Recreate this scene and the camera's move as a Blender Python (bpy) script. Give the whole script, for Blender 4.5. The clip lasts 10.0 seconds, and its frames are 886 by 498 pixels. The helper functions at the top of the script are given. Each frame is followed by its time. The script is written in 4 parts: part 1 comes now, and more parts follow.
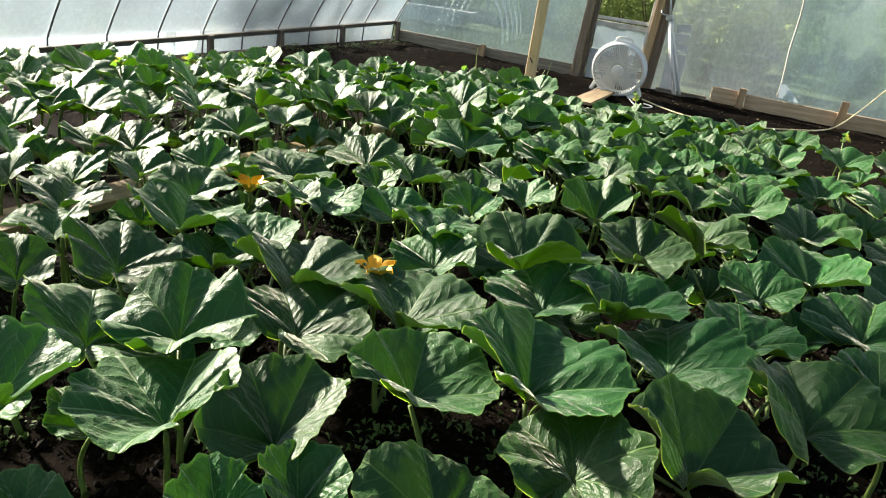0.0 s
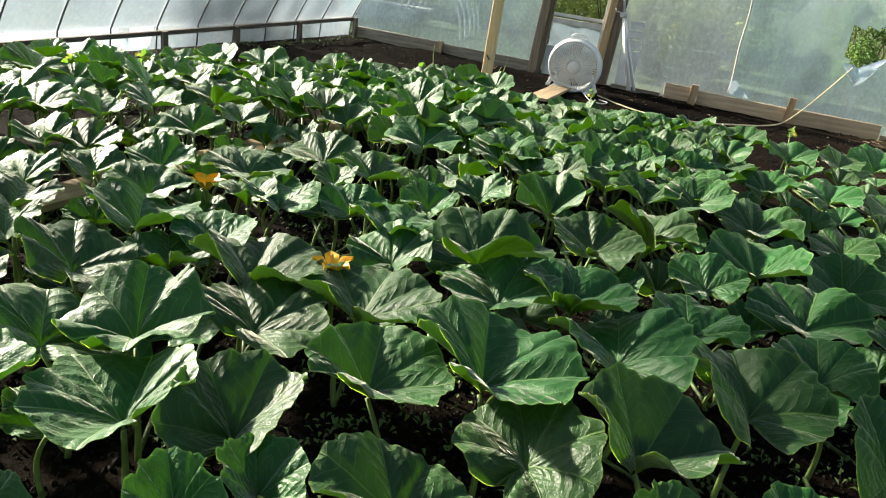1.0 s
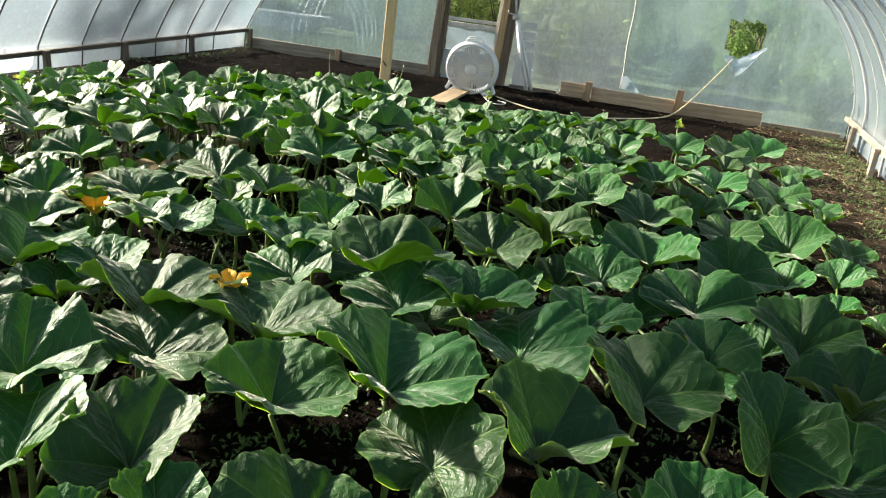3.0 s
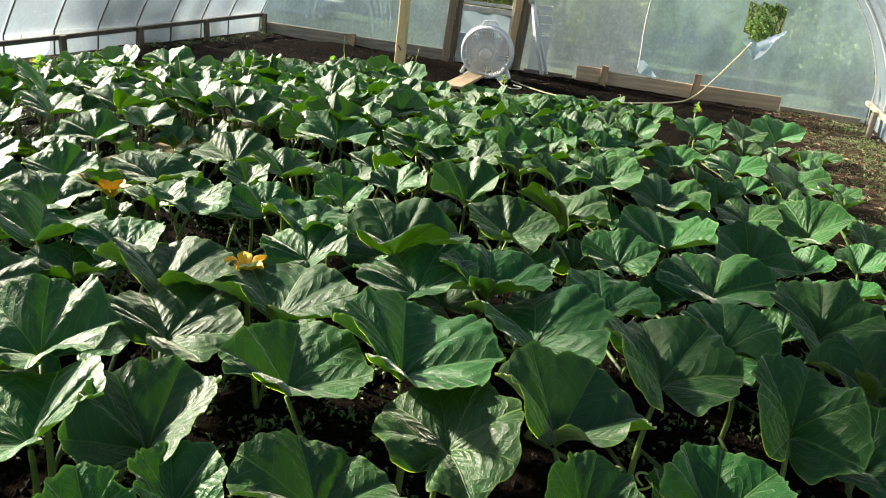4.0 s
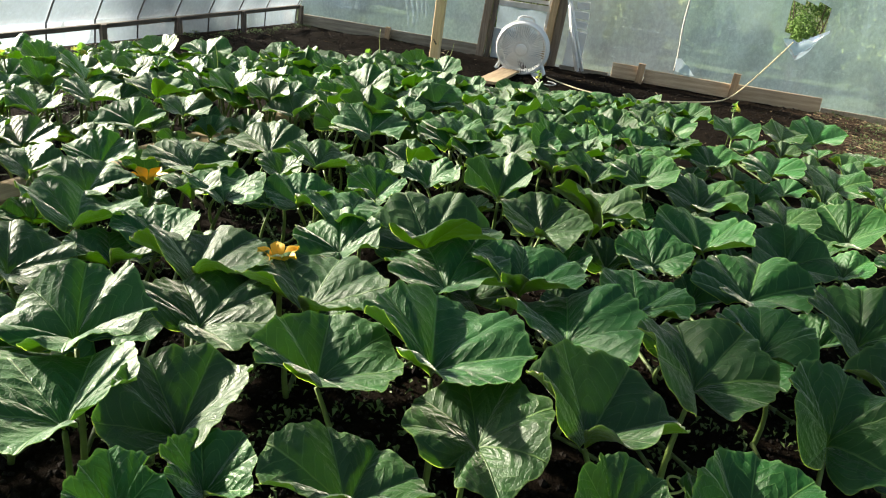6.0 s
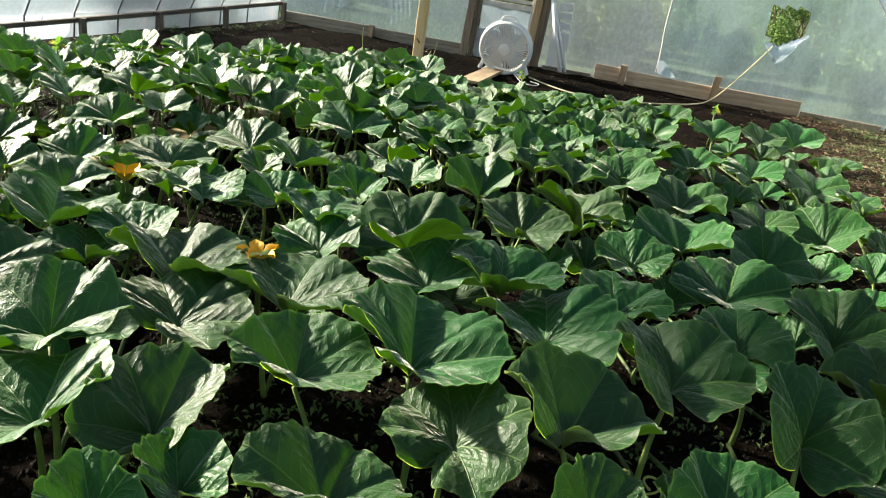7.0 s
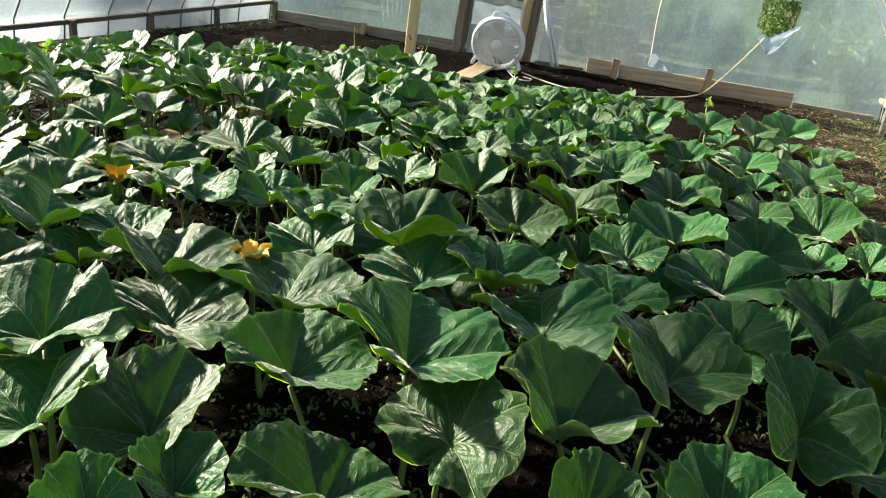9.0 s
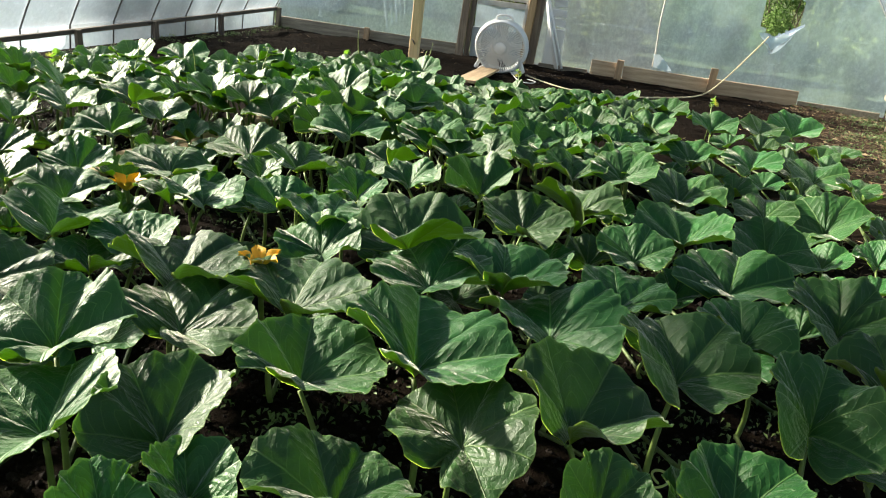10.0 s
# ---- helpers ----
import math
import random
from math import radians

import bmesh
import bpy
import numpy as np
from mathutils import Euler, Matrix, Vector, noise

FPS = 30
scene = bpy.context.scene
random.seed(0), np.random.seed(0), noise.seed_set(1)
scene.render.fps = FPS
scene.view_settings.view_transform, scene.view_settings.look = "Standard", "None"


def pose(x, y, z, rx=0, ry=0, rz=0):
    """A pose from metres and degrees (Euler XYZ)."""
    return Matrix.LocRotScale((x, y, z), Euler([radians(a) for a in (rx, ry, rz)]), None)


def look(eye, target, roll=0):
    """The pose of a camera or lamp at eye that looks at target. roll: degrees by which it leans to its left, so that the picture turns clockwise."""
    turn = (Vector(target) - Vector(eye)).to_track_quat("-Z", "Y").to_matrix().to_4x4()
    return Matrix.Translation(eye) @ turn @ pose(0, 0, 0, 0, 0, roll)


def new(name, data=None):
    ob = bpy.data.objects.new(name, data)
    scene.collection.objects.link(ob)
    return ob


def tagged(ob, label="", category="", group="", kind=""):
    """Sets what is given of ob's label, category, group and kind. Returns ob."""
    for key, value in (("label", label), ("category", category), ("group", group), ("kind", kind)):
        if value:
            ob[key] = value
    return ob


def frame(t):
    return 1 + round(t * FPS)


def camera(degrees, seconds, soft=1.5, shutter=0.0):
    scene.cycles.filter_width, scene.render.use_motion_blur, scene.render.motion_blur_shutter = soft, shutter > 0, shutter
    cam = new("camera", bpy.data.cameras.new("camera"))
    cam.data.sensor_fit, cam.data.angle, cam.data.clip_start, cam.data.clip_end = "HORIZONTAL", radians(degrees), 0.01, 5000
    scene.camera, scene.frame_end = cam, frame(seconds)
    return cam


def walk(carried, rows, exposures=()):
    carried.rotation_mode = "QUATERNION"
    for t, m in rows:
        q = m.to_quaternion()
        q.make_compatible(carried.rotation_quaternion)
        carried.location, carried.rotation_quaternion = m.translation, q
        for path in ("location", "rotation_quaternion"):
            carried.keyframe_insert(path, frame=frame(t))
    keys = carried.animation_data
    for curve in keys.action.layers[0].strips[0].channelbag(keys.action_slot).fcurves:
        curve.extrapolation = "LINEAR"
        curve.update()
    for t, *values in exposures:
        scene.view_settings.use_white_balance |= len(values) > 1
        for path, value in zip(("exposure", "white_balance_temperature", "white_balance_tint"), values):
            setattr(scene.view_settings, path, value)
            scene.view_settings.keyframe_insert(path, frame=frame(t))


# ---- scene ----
cam = camera(59.18, 10.0, soft=1.15)
PATH = [
    (0, look((-0.0785, 0.0174, 1.2070), (-2.0759, 4.2269, -0.6068), 7.729)),
    (0.5, look((-0.0659, -0.0021, 1.2197), (-1.9650, 4.2617, -0.5728), 8.224)),
    (1, look((-0.0508, -0.0082, 1.2201), (-1.8212, 4.3055, -0.5846), 8.203)),
    (1.5, look((-0.0261, -0.0161, 1.2295), (-1.4863, 4.4280, -0.5363), 8.694)),
    (2, look((-0.0062, -0.0196, 1.2379), (-1.3005, 4.4816, -0.5125), 7.740)),
    (3.5, look((0.0000, 0.0000, 1.2355), (-1.3060, 4.5170, -0.4650), 6.262)),
    (4, look((-0.0067, 0.0009, 1.2239), (-1.3536, 4.4658, -0.5790), 6.396)),
    (4.5, look((-0.0134, -0.0010, 1.2197), (-1.3797, 4.4624, -0.5724), 7.600)),
    (5, look((-0.0079, -0.0006, 1.2201), (-1.3941, 4.4463, -0.5974), 6.542)),
    (5.5, look((-0.0283, -0.0027, 1.2176), (-1.6427, 4.3504, -0.6383), 6.802)),
    (6, look((-0.0196, 0.0077, 1.2173), (-1.5320, 4.3995, -0.6333), 7.057)),
    (7.5, look((-0.0144, 0.0147, 1.2191), (-1.4038, 4.4504, -0.6232), 8.035)),
    (8, look((-0.0126, 0.0172, 1.2182), (-1.3852, 4.4573, -0.6261), 7.651)),
    (8.5, look((-0.0119, 0.0168, 1.2177), (-1.3866, 4.4555, -0.6284), 7.277)),
    (9, look((-0.0116, 0.0171, 1.2176), (-1.3883, 4.4498, -0.6414), 7.223)),
    (9.5, look((-0.0178, 0.0149, 1.2158), (-1.4171, 4.4358, -0.6543), 7.787)),
    (10, look((-0.0138, 0.0104, 1.2186), (-1.4307, 4.4375, -0.6233), 6.283)),
]
walk(cam, PATH)

# ---- daylight ----
SUN_AZ, SUN_EL = -79.0, 23.0          # clockwise from +y, degrees
world = bpy.data.worlds.new("sky")
scene.world = world
world.use_nodes = True
wn = world.node_tree
sky = wn.nodes.new("ShaderNodeTexSky")
sky.sky_type = "NISHITA"
sky.sun_disc = False
sky.sun_elevation = radians(SUN_EL)
sky.sun_rotation = radians(SUN_AZ)
wn.links.new(sky.outputs[0], wn.nodes["Background"].inputs[0])
wn.nodes["Background"].inputs[1].default_value = 0.047
sun = new("sun", bpy.data.lights.new("sun", "SUN"))
sun.data.energy = 5.2
sun.data.angle = radians(3.0)
sun.data.color = (1.0, 0.9, 0.74)
_a, _e = radians(SUN_AZ), radians(SUN_EL)
sun.matrix_world = look((30 * math.sin(_a) * math.cos(_e), 30 * math.cos(_a) * math.cos(_e), 30 * math.sin(_e)), (0, 0, 0))
scene.view_settings.exposure = 1.83

# ---- plan, metres ----
Y_END = 8.84                # end wall
X_L, X_R = -5.35, 1.61      # side walls
X_MID = (X_L + X_R) / 2
HALF = (X_R - X_L) / 2
RAIL_Z = 0.2
HOOP_STEP = 0.527
Y_BACK = -3.4
ARCH_R, ARCH_C = 3.87, -1.5     # circle of the hoops: radius and height of its centre
ARCH_A = math.asin(HALF / ARCH_R)
ARCH_Z = ARCH_C + ARCH_R * math.cos(ARCH_A)


# ---- materials ----
def material(name):
    m = bpy.data.materials.new(name)
    m.use_nodes = True
    nt = m.node_tree
    return m, nt, nt.nodes["Principled BSDF"]


def node(nt, kind, **values):
    n = nt.nodes.new("ShaderNode" + kind)
    for key, value in values.items():
        if key in n.inputs:
            n.inputs[key].default_value = value
        else:
            setattr(n, key, value)
    return n


def math_node(nt, op, a, b=None, c=None):
    n = nt.nodes.new("ShaderNodeMath")
    n.operation = op
    for i, v in enumerate((a, b, c)):
        if v is None:
            continue
        if isinstance(v, (int, float)):
            n.inputs[i].default_value = v
        else:
            nt.links.new(v, n.inputs[i])
    return n.outputs[0]


def mix_colour(nt, fac, a, b):
    n = nt.nodes.new("ShaderNodeMix")
    n.data_type = "RGBA"
    for sock, v in ((n.inputs[0], fac), (n.inputs[6], a), (n.inputs[7], b)):
        if isinstance(v, (int, float)):
            sock.default_value = v
        elif isinstance(v, tuple):
            sock.default_value = (*v, 1)
        else:
            nt.links.new(v, sock)
    return n.outputs[2]


def ramp(nt, fac, lo, hi):
    n = nt.nodes.new("ShaderNodeMapRange")
    nt.links.new(fac, n.inputs[0])
    n.inputs[1].default_value, n.inputs[2].default_value = lo, hi
    return n.outputs[0]


def noise_of(nt, scale, detail=4.0, stretch=None, rough=0.55, obj=True):
    tc = nt.nodes.new("ShaderNodeTexCoord")
    n = node(nt, "TexNoise", Scale=scale, Detail=detail, Roughness=rough)
    src = tc.outputs["Object" if obj else "Generated"]
    if stretch:
        mp = nt.nodes.new("ShaderNodeMapping")
        mp.inputs["Scale"].default_value = stretch
        nt.links.new(src, mp.inputs[0])
        src = mp.outputs[0]
    nt.links.new(src, n.inputs["Vector"])
    return n.outputs["Fac"]


def bump(nt, bsdf, height, strength, distance):
    b = node(nt, "Bump", Strength=strength, Distance=distance)
    nt.links.new(height, b.inputs["Height"])
    nt.links.new(b.outputs[0], bsdf.inputs["Normal"])


def plain(name, colour, dark, rough=0.5, scale=8.0, metal=0.0, relief=0.15, spec=0.5):
    m, nt, p = material(name)
    fac = ramp(nt, noise_of(nt, scale, 6), 0.3, 0.7)
    fine = ramp(nt, noise_of(nt, scale * 9, 3), 0.35, 0.75)
    c = mix_colour(nt, fac, dark, colour)
    c = mix_colour(nt, math_node(nt, "MULTIPLY", fine, 0.35), c, dark)
    nt.links.new(c, p.inputs["Base Color"])
    p.inputs["Roughness"].default_value = rough
    p.inputs["Metallic"].default_value = metal
    p.inputs["Specular IOR Level"].default_value = spec
    bump(nt, p, fine, relief, 0.004)
    return m


def wood(name, light, dark, axis, rough=0.75, weather=0.3):
    m, nt, p = material(name)
    st = [18.0, 18.0, 18.0]
    st[axis] = 1.1
    grain = noise_of(nt, 2.2, 8, tuple(st), 0.65)
    blot = ramp(nt, noise_of(nt, 2.5, 5), 0.35, 0.7)
    oi = nt.nodes.new("ShaderNodeObjectInfo")
    c = mix_colour(nt, ramp(nt, grain, 0.36, 0.64), dark, light)
    c = mix_colour(nt, math_node(nt, "MULTIPLY", blot, weather), c, tuple(v * 0.55 for v in dark))
    hsv = node(nt, "HueSaturation")
    nt.links.new(c, hsv.inputs["Color"])
    nt.links.new(math_node(nt, "MULTIPLY_ADD", oi.outputs["Random"], 0.35, 0.82), hsv.inputs["Value"])
    nt.links.new(hsv.outputs[0], p.inputs["Base Color"])
    p.inputs["Roughness"].default_value = rough
    bump(nt, p, grain, 0.35, 0.004)
    return m


def leaf_material(name, upper, pale, through_colour, through_part, rough):
    """Blade with radiating main veins and forked side veins; the UV map holds angle and radius."""
    m, nt, p = material(name)
    uv = nt.nodes.new("ShaderNodeUVMap")
    sep = nt.nodes.new("ShaderNodeSeparateXYZ")
    nt.links.new(uv.outputs[0], sep.inputs[0])
    phi, rho = sep.outputs[0], sep.outputs[1]
    off = math_node(nt, "PINGPONG", phi, 0.375)
    d = math_node(nt, "MULTIPLY", off, rho)
    main = math_node(nt, "SUBTRACT", 1.0, ramp(nt, d, 0.003, 0.013))
    s = math_node(nt, "SUBTRACT", rho, math_node(nt, "MULTIPLY", off, 0.75))
    s = math_node(nt, "ADD", s, math_node(nt, "MULTIPLY", noise_of(nt, 16, 3), 0.16))
    side = math_node(nt, "PINGPONG", s, 0.085)
    side = math_node(nt, "SUBTRACT", 1.0, ramp(nt, side, 0.002, 0.009))
    veins = math_node(nt, "MAXIMUM", main, math_node(nt, "MULTIPLY", side, 0.5))
    tc = nt.nodes.new("ShaderNodeTexCoord")
    vor = node(nt, "TexVoronoi", Scale=45.0)
    nt.links.new(tc.outputs["Object"], vor.inputs["Vector"])
    blister = vor.outputs["Distance"]
    mottle = ramp(nt, noise_of(nt, 14, 5), 0.35, 0.7)
    oi = nt.nodes.new("ShaderNodeObjectInfo")
    c = mix_colour(nt, math_node(nt, "MULTIPLY", mottle, 0.5), upper, tuple(v * 1.9 for v in upper))
    c = mix_colour(nt, math_node(nt, "MULTIPLY", veins, 0.7), c, pale)
    edge = ramp(nt, rho, 0.965, 1.0)
    c = mix_colour(nt, math_node(nt, "MULTIPLY", edge, 0.55), c, pale)
    hsv = node(nt, "HueSaturation")
    nt.links.new(c, hsv.inputs["Color"])
    nt.links.new(math_node(nt, "MULTIPLY_ADD", oi.outputs["Random"], 0.03, 0.487), hsv.inputs["Hue"])
    nt.links.new(math_node(nt, "MULTIPLY_ADD", oi.outputs["Random"], 0.5, 0.75), hsv.inputs["Value"])
    nt.links.new(hsv.outputs[0], p.inputs["Base Color"])
    rg = math_node(nt, "MULTIPLY_ADD", noise_of(nt, 40, 3), 0.16, rough - 0.08)
    nt.links.new(rg, p.inputs["Roughness"])
    p.inputs["Specular IOR Level"].default_value = 0.4
    p.inputs["Sheen Weight"].default_value = 0.75
    p.inputs["Sheen Roughness"].default_value = 0.27
    p.inputs["Sheen Tint"].default_value = (1.0, 1.0, 0.88, 1)
    pillow = math_node(nt, "POWER", math_node(nt, "DIVIDE", math_node(nt, "PINGPONG", s, 0.085), 0.085), 0.6)
    net = node(nt, "TexVoronoi", Scale=110.0)
    net.feature = "DISTANCE_TO_EDGE"
    nt.links.new(tc.outputs["Object"], net.inputs["Vector"])
    mesh_lines = math_node(nt, "SUBTRACT", 1.0, ramp(nt, net.outputs["Distance"], 0.02, 0.16))
    h = math_node(nt, "SUBTRACT", math_node(nt, "MULTIPLY", blister, 0.2), math_node(nt, "MULTIPLY", main, 1.2))
    h = math_node(nt, "ADD", h, math_node(nt, "MULTIPLY", pillow, 0.55))
    h = math_node(nt, "ADD", h, math_node(nt, "MULTIPLY", noise_of(nt, 85, 3), 0.1))
    h = math_node(nt, "SUBTRACT", h, math_node(nt, "MULTIPLY", mesh_lines, 0.15))
    bump(nt, p, h, 0.5, 0.006)
    tl = nt.nodes.new("ShaderNodeBsdfTranslucent")
    tcol = mix_colour(nt, math_node(nt, "MULTIPLY", veins, 0.4), through_colour, tuple(v * 0.5 for v in through_colour))
    nt.links.new(tcol, tl.inputs["Color"])
    mx = nt.nodes.new("ShaderNodeMixShader")
    mx.inputs[0].default_value = through_part
    nt.links.new(p.outputs[0], mx.inputs[1])
    nt.links.new(tl.outputs[0], mx.inputs[2])
    nt.links.new(mx.outputs[0], nt.nodes["Material Output"].inputs["Surface"])
    return m


def film_material(name, clear, cloud, tint, milk=(0.7, 0.84, 0.98), wrinkle=1.0):
    """Polyethylene sheet: partly clear, partly milky, with a soft gloss and folds."""
    m, nt, p = material(name)
    nt.nodes.remove(p)
    streak = noise_of(nt, 1.3, 6, (1.0, 1.0, 0.35), 0.6)
    fine = ramp(nt, noise_of(nt, 30.0, 6, (1.0, 1.0, 0.7), 0.75), 0.42, 0.72)
    haze = math_node(nt, "ADD", math_node(nt, "MULTIPLY", ramp(nt, streak, 0.3, 0.72), 0.22), math_node(nt, "MULTIPLY", fine, 0.16))
    # Whiter streaks: film smears and the glints of its creases, mixed into the haze.
    smear_glint = ramp(nt, noise_of(nt, 7.0, 5, (1.0, 1.0, 2.6), 0.7), 0.6, 0.72)
    haze = math_node(nt, "ADD", haze, math_node(nt, "MULTIPLY", smear_glint, 0.22))
    tr = node(nt, "BsdfTransparent", Color=(*tint, 1))
    tl = node(nt, "BsdfTranslucent", Color=(*milk, 1))
    df = node(nt, "BsdfDiffuse", Color=(0.7, 0.82, 0.9, 1))
    gl = node(nt, "BsdfGlossy", Color=(0.9, 0.95, 1.0, 1), Roughness=0.22)
    b = node(nt, "Bump", Strength=0.35 * wrinkle, Distance=0.03)
    nt.links.new(streak, b.inputs["Height"])
    nt.links.new(b.outputs[0], gl.inputs["Normal"])
    rf = node(nt, "BsdfRefraction", Color=(0.9, 0.94, 0.96, 1), Roughness=0.85, IOR=1.4)
    soft = node(nt, "MixShader", Fac=0.45)
    nt.links.new(tl.outputs[0], soft.inputs[1])
    nt.links.new(rf.outputs[0], soft.inputs[2])
    milky = node(nt, "MixShader", Fac=0.25)
    nt.links.new(soft.outputs[0], milky.inputs[1])
    nt.links.new(df.outputs[0], milky.inputs[2])
    m1 = nt.nodes.new("ShaderNodeMixShader")
    nt.links.new(math_node(nt, "ADD", haze, cloud), m1.inputs[0])
    nt.links.new(tr.outputs[0], m1.inputs[1])
    nt.links.new(milky.outputs[0], m1.inputs[2])
    fr = node(nt, "Fresnel", IOR=1.4)
    m2 = nt.nodes.new("ShaderNodeMixShader")
    nt.links.new(math_node(nt, "MULTIPLY_ADD", fr.outputs[0], 0.6, 0.02), m2.inputs[0])
    nt.links.new(m1.outputs[0], m2.inputs[1])
    nt.links.new(gl.outputs[0], m2.inputs[2])
    nt.links.new(m2.outputs[0], nt.nodes["Material Output"].inputs["Surface"])
    return m


def ground_material():
    m, nt, p = material("soil_and_grass")
    geo = nt.nodes.new("ShaderNodeNewGeometry")
    sep = nt.nodes.new("ShaderNodeSeparateXYZ")
    nt.links.new(geo.outputs["Position"], sep.inputs[0])
    x, y = sep.outputs[0], sep.outputs[1]
    wob = math_node(nt, "MULTIPLY_ADD", noise_of(nt, 3, 3), 0.3, -0.15)
    inside = math_node(nt, "MULTIPLY", ramp(nt, math_node(nt, "ADD", x, wob), X_L - 0.35, X_L - 0.2), ramp(nt, math_node(nt, "ADD", x, wob), X_R + 0.35, X_R + 0.2))
    inside = math_node(nt, "MULTIPLY", inside, ramp(nt, math_node(nt, "ADD", y, wob), Y_END + 0.35, Y_END + 0.2))
    big = ramp(nt, noise_of(nt, 2.0, 5), 0.35, 0.7)
    mid = noise_of(nt, 22.0, 6, None, 0.7)
    fine = noise_of(nt, 120.0, 4, None, 0.7)
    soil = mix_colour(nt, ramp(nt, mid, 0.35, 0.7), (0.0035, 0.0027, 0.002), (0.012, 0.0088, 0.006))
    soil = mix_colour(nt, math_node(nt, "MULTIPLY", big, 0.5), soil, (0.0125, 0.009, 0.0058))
    soil = mix_colour(nt, ramp(nt, fine, 0.66, 0.72), soil, (0.06, 0.046, 0.034))
    # East strip is dry and painted sunlit, against bed soil kept shade-dark.
    dry = math_node(nt, "MULTIPLY", ramp(nt, math_node(nt, "ADD", math_node(nt, "ADD", x, math_node(nt, "MULTIPLY", y, 0.1)), math_node(nt, "MULTIPLY", wob, 2.0)), 1.15, 1.7), ramp(nt, mid, 0.3, 0.6))
    soil = mix_colour(nt, dry, soil, (0.06, 0.042, 0.029))
    grass = mix_colour(nt, big, (0.07, 0.1, 0.05), (0.15, 0.18, 0.09))
    c = mix_colour(nt, inside, grass, soil)
    nt.links.new(c, p.inputs["Base Color"])
    p.inputs["Roughness"].default_value = 0.9
    p.inputs["Specular IOR Level"].default_value = 0.02
    bump(nt, p, math_node(nt, "ADD", math_node(nt, "MULTIPLY", mid, 1.5), math_node(nt, "MULTIPLY", fine, 0.5)), 0.9, 0.02)
    return m


LEAF = leaf_material("pumpkin_leaf_green", (0.014, 0.07, 0.01), (0.17, 0.32, 0.08), (0.33, 0.75, 0.06), 0.08, 0.49)
LEAF_UNDER = leaf_material("leaf_underside", (0.14, 0.27, 0.03), (0.34, 0.48, 0.07), (0.7, 0.95, 0.1), 0.48, 0.6)
LEAF_PALE = leaf_material("young_leaf_green", (0.05, 0.12, 0.03), (0.25, 0.4, 0.1), (0.35, 0.7, 0.05), 0.22, 0.45)
LEAF_YELLOW = leaf_material("yellowing_leaf", (0.12, 0.17, 0.03), (0.45, 0.42, 0.1), (0.7, 0.7, 0.1), 0.3, 0.45)
STALK = plain("stalk_green", (0.16, 0.23, 0.045), (0.09, 0.15, 0.03), 0.5, 20)
VINE = plain("vine_green", (0.09, 0.14, 0.03), (0.05, 0.08, 0.02), 0.55, 20)
TENDRIL = plain("tendril_green", (0.45, 0.5, 0.14), (0.3, 0.36, 0.1), 0.5, 30)
PETAL = plain("petal_orange", (0.93, 0.58, 0.03), (0.86, 0.46, 0.015), 0.55, 25)
BUD = plain("bud_yellow", (0.65, 0.62, 0.12), (0.4, 0.48, 0.08), 0.55, 25)
SOIL = ground_material()
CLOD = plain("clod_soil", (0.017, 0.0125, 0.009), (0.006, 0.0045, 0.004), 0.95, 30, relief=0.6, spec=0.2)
WEED = plain("weed_green", (0.11, 0.18, 0.035), (0.05, 0.09, 0.02), 0.6, 30)
STRAW = plain("dry_straw", (0.3, 0.22, 0.12), (0.15, 0.11, 0.06), 0.8, 30)
WOOD_POST = wood("fresh_pine", (0.8, 0.61, 0.34), (0.62, 0.43, 0.21), 2, 0.65, 0.2)
WOOD_BOARD_X = wood("base_board_brown", (0.62, 0.49, 0.34), (0.36, 0.26, 0.17), 0)
WOOD_STAKE = wood("stake_brown", (0.44, 0.31, 0.19), (0.22, 0.14, 0.08), 2)
# West rail and stakes: shade of their backlit side is put into the colour.
WOOD_DARK_Y = wood("weathered_shaded_rail", (0.15, 0.12, 0.09), (0.055, 0.045, 0.035), 1)
WOOD_DARK_Z = wood("weathered_shaded_stake", (0.16, 0.12, 0.09), (0.06, 0.045, 0.035), 2)
WOOD_DARK_X = wood("weathered_sill", (0.3, 0.26, 0.21), (0.14, 0.12, 0.09), 0)
# Paler copy for the east rail, with sunlight put into the colour.
WOOD_RAIL_R = wood("sun_toned_rail", (0.31, 0.265, 0.2), (0.19, 0.16, 0.12), 1)
WOOD_PLANK = wood("walk_plank", (0.56, 0.42, 0.25), (0.34, 0.23, 0.13), 1)
WOOD_JAMB = wood("jamb_grey_brown", (0.32, 0.25, 0.18), (0.15, 0.11, 0.08), 2)
WOOD_JAMB_R = wood("jamb_tan", (0.62, 0.45, 0.25), (0.42, 0.28, 0.14), 2)
WHITE_PLASTIC = plain("white_plastic", (0.8, 0.81, 0.8), (0.7, 0.71, 0.7), 0.38, 6)
GREY_PLASTIC = plain("grey_plastic", (0.52, 0.52, 0.51), (0.42, 0.42, 0.42), 0.45, 6)
DARK_PLASTIC = plain("dark_plastic", (0.03, 0.03, 0.035), (0.015, 0.015, 0.018), 0.45, 6)
WIRE = plain("white_wire", (0.84, 0.84, 0.82), (0.74, 0.74, 0.72), 0.35, 6)
# Hoop pipe in two tones: west backlight shade and east light as colour.
HOOP_SHADED = plain("shaded_hoop_pipe", (0.09, 0.09, 0.095), (0.05, 0.05, 0.05), 0.6, 6)
HOOP_LIT = plain("hoop_pipe", (0.58, 0.6, 0.6), (0.4, 0.41, 0.41), 0.45, 5)
WHITE_PAINT = plain("worn_white_paint", (0.72, 0.71, 0.68), (0.45, 0.43, 0.39), 0.7, 7)
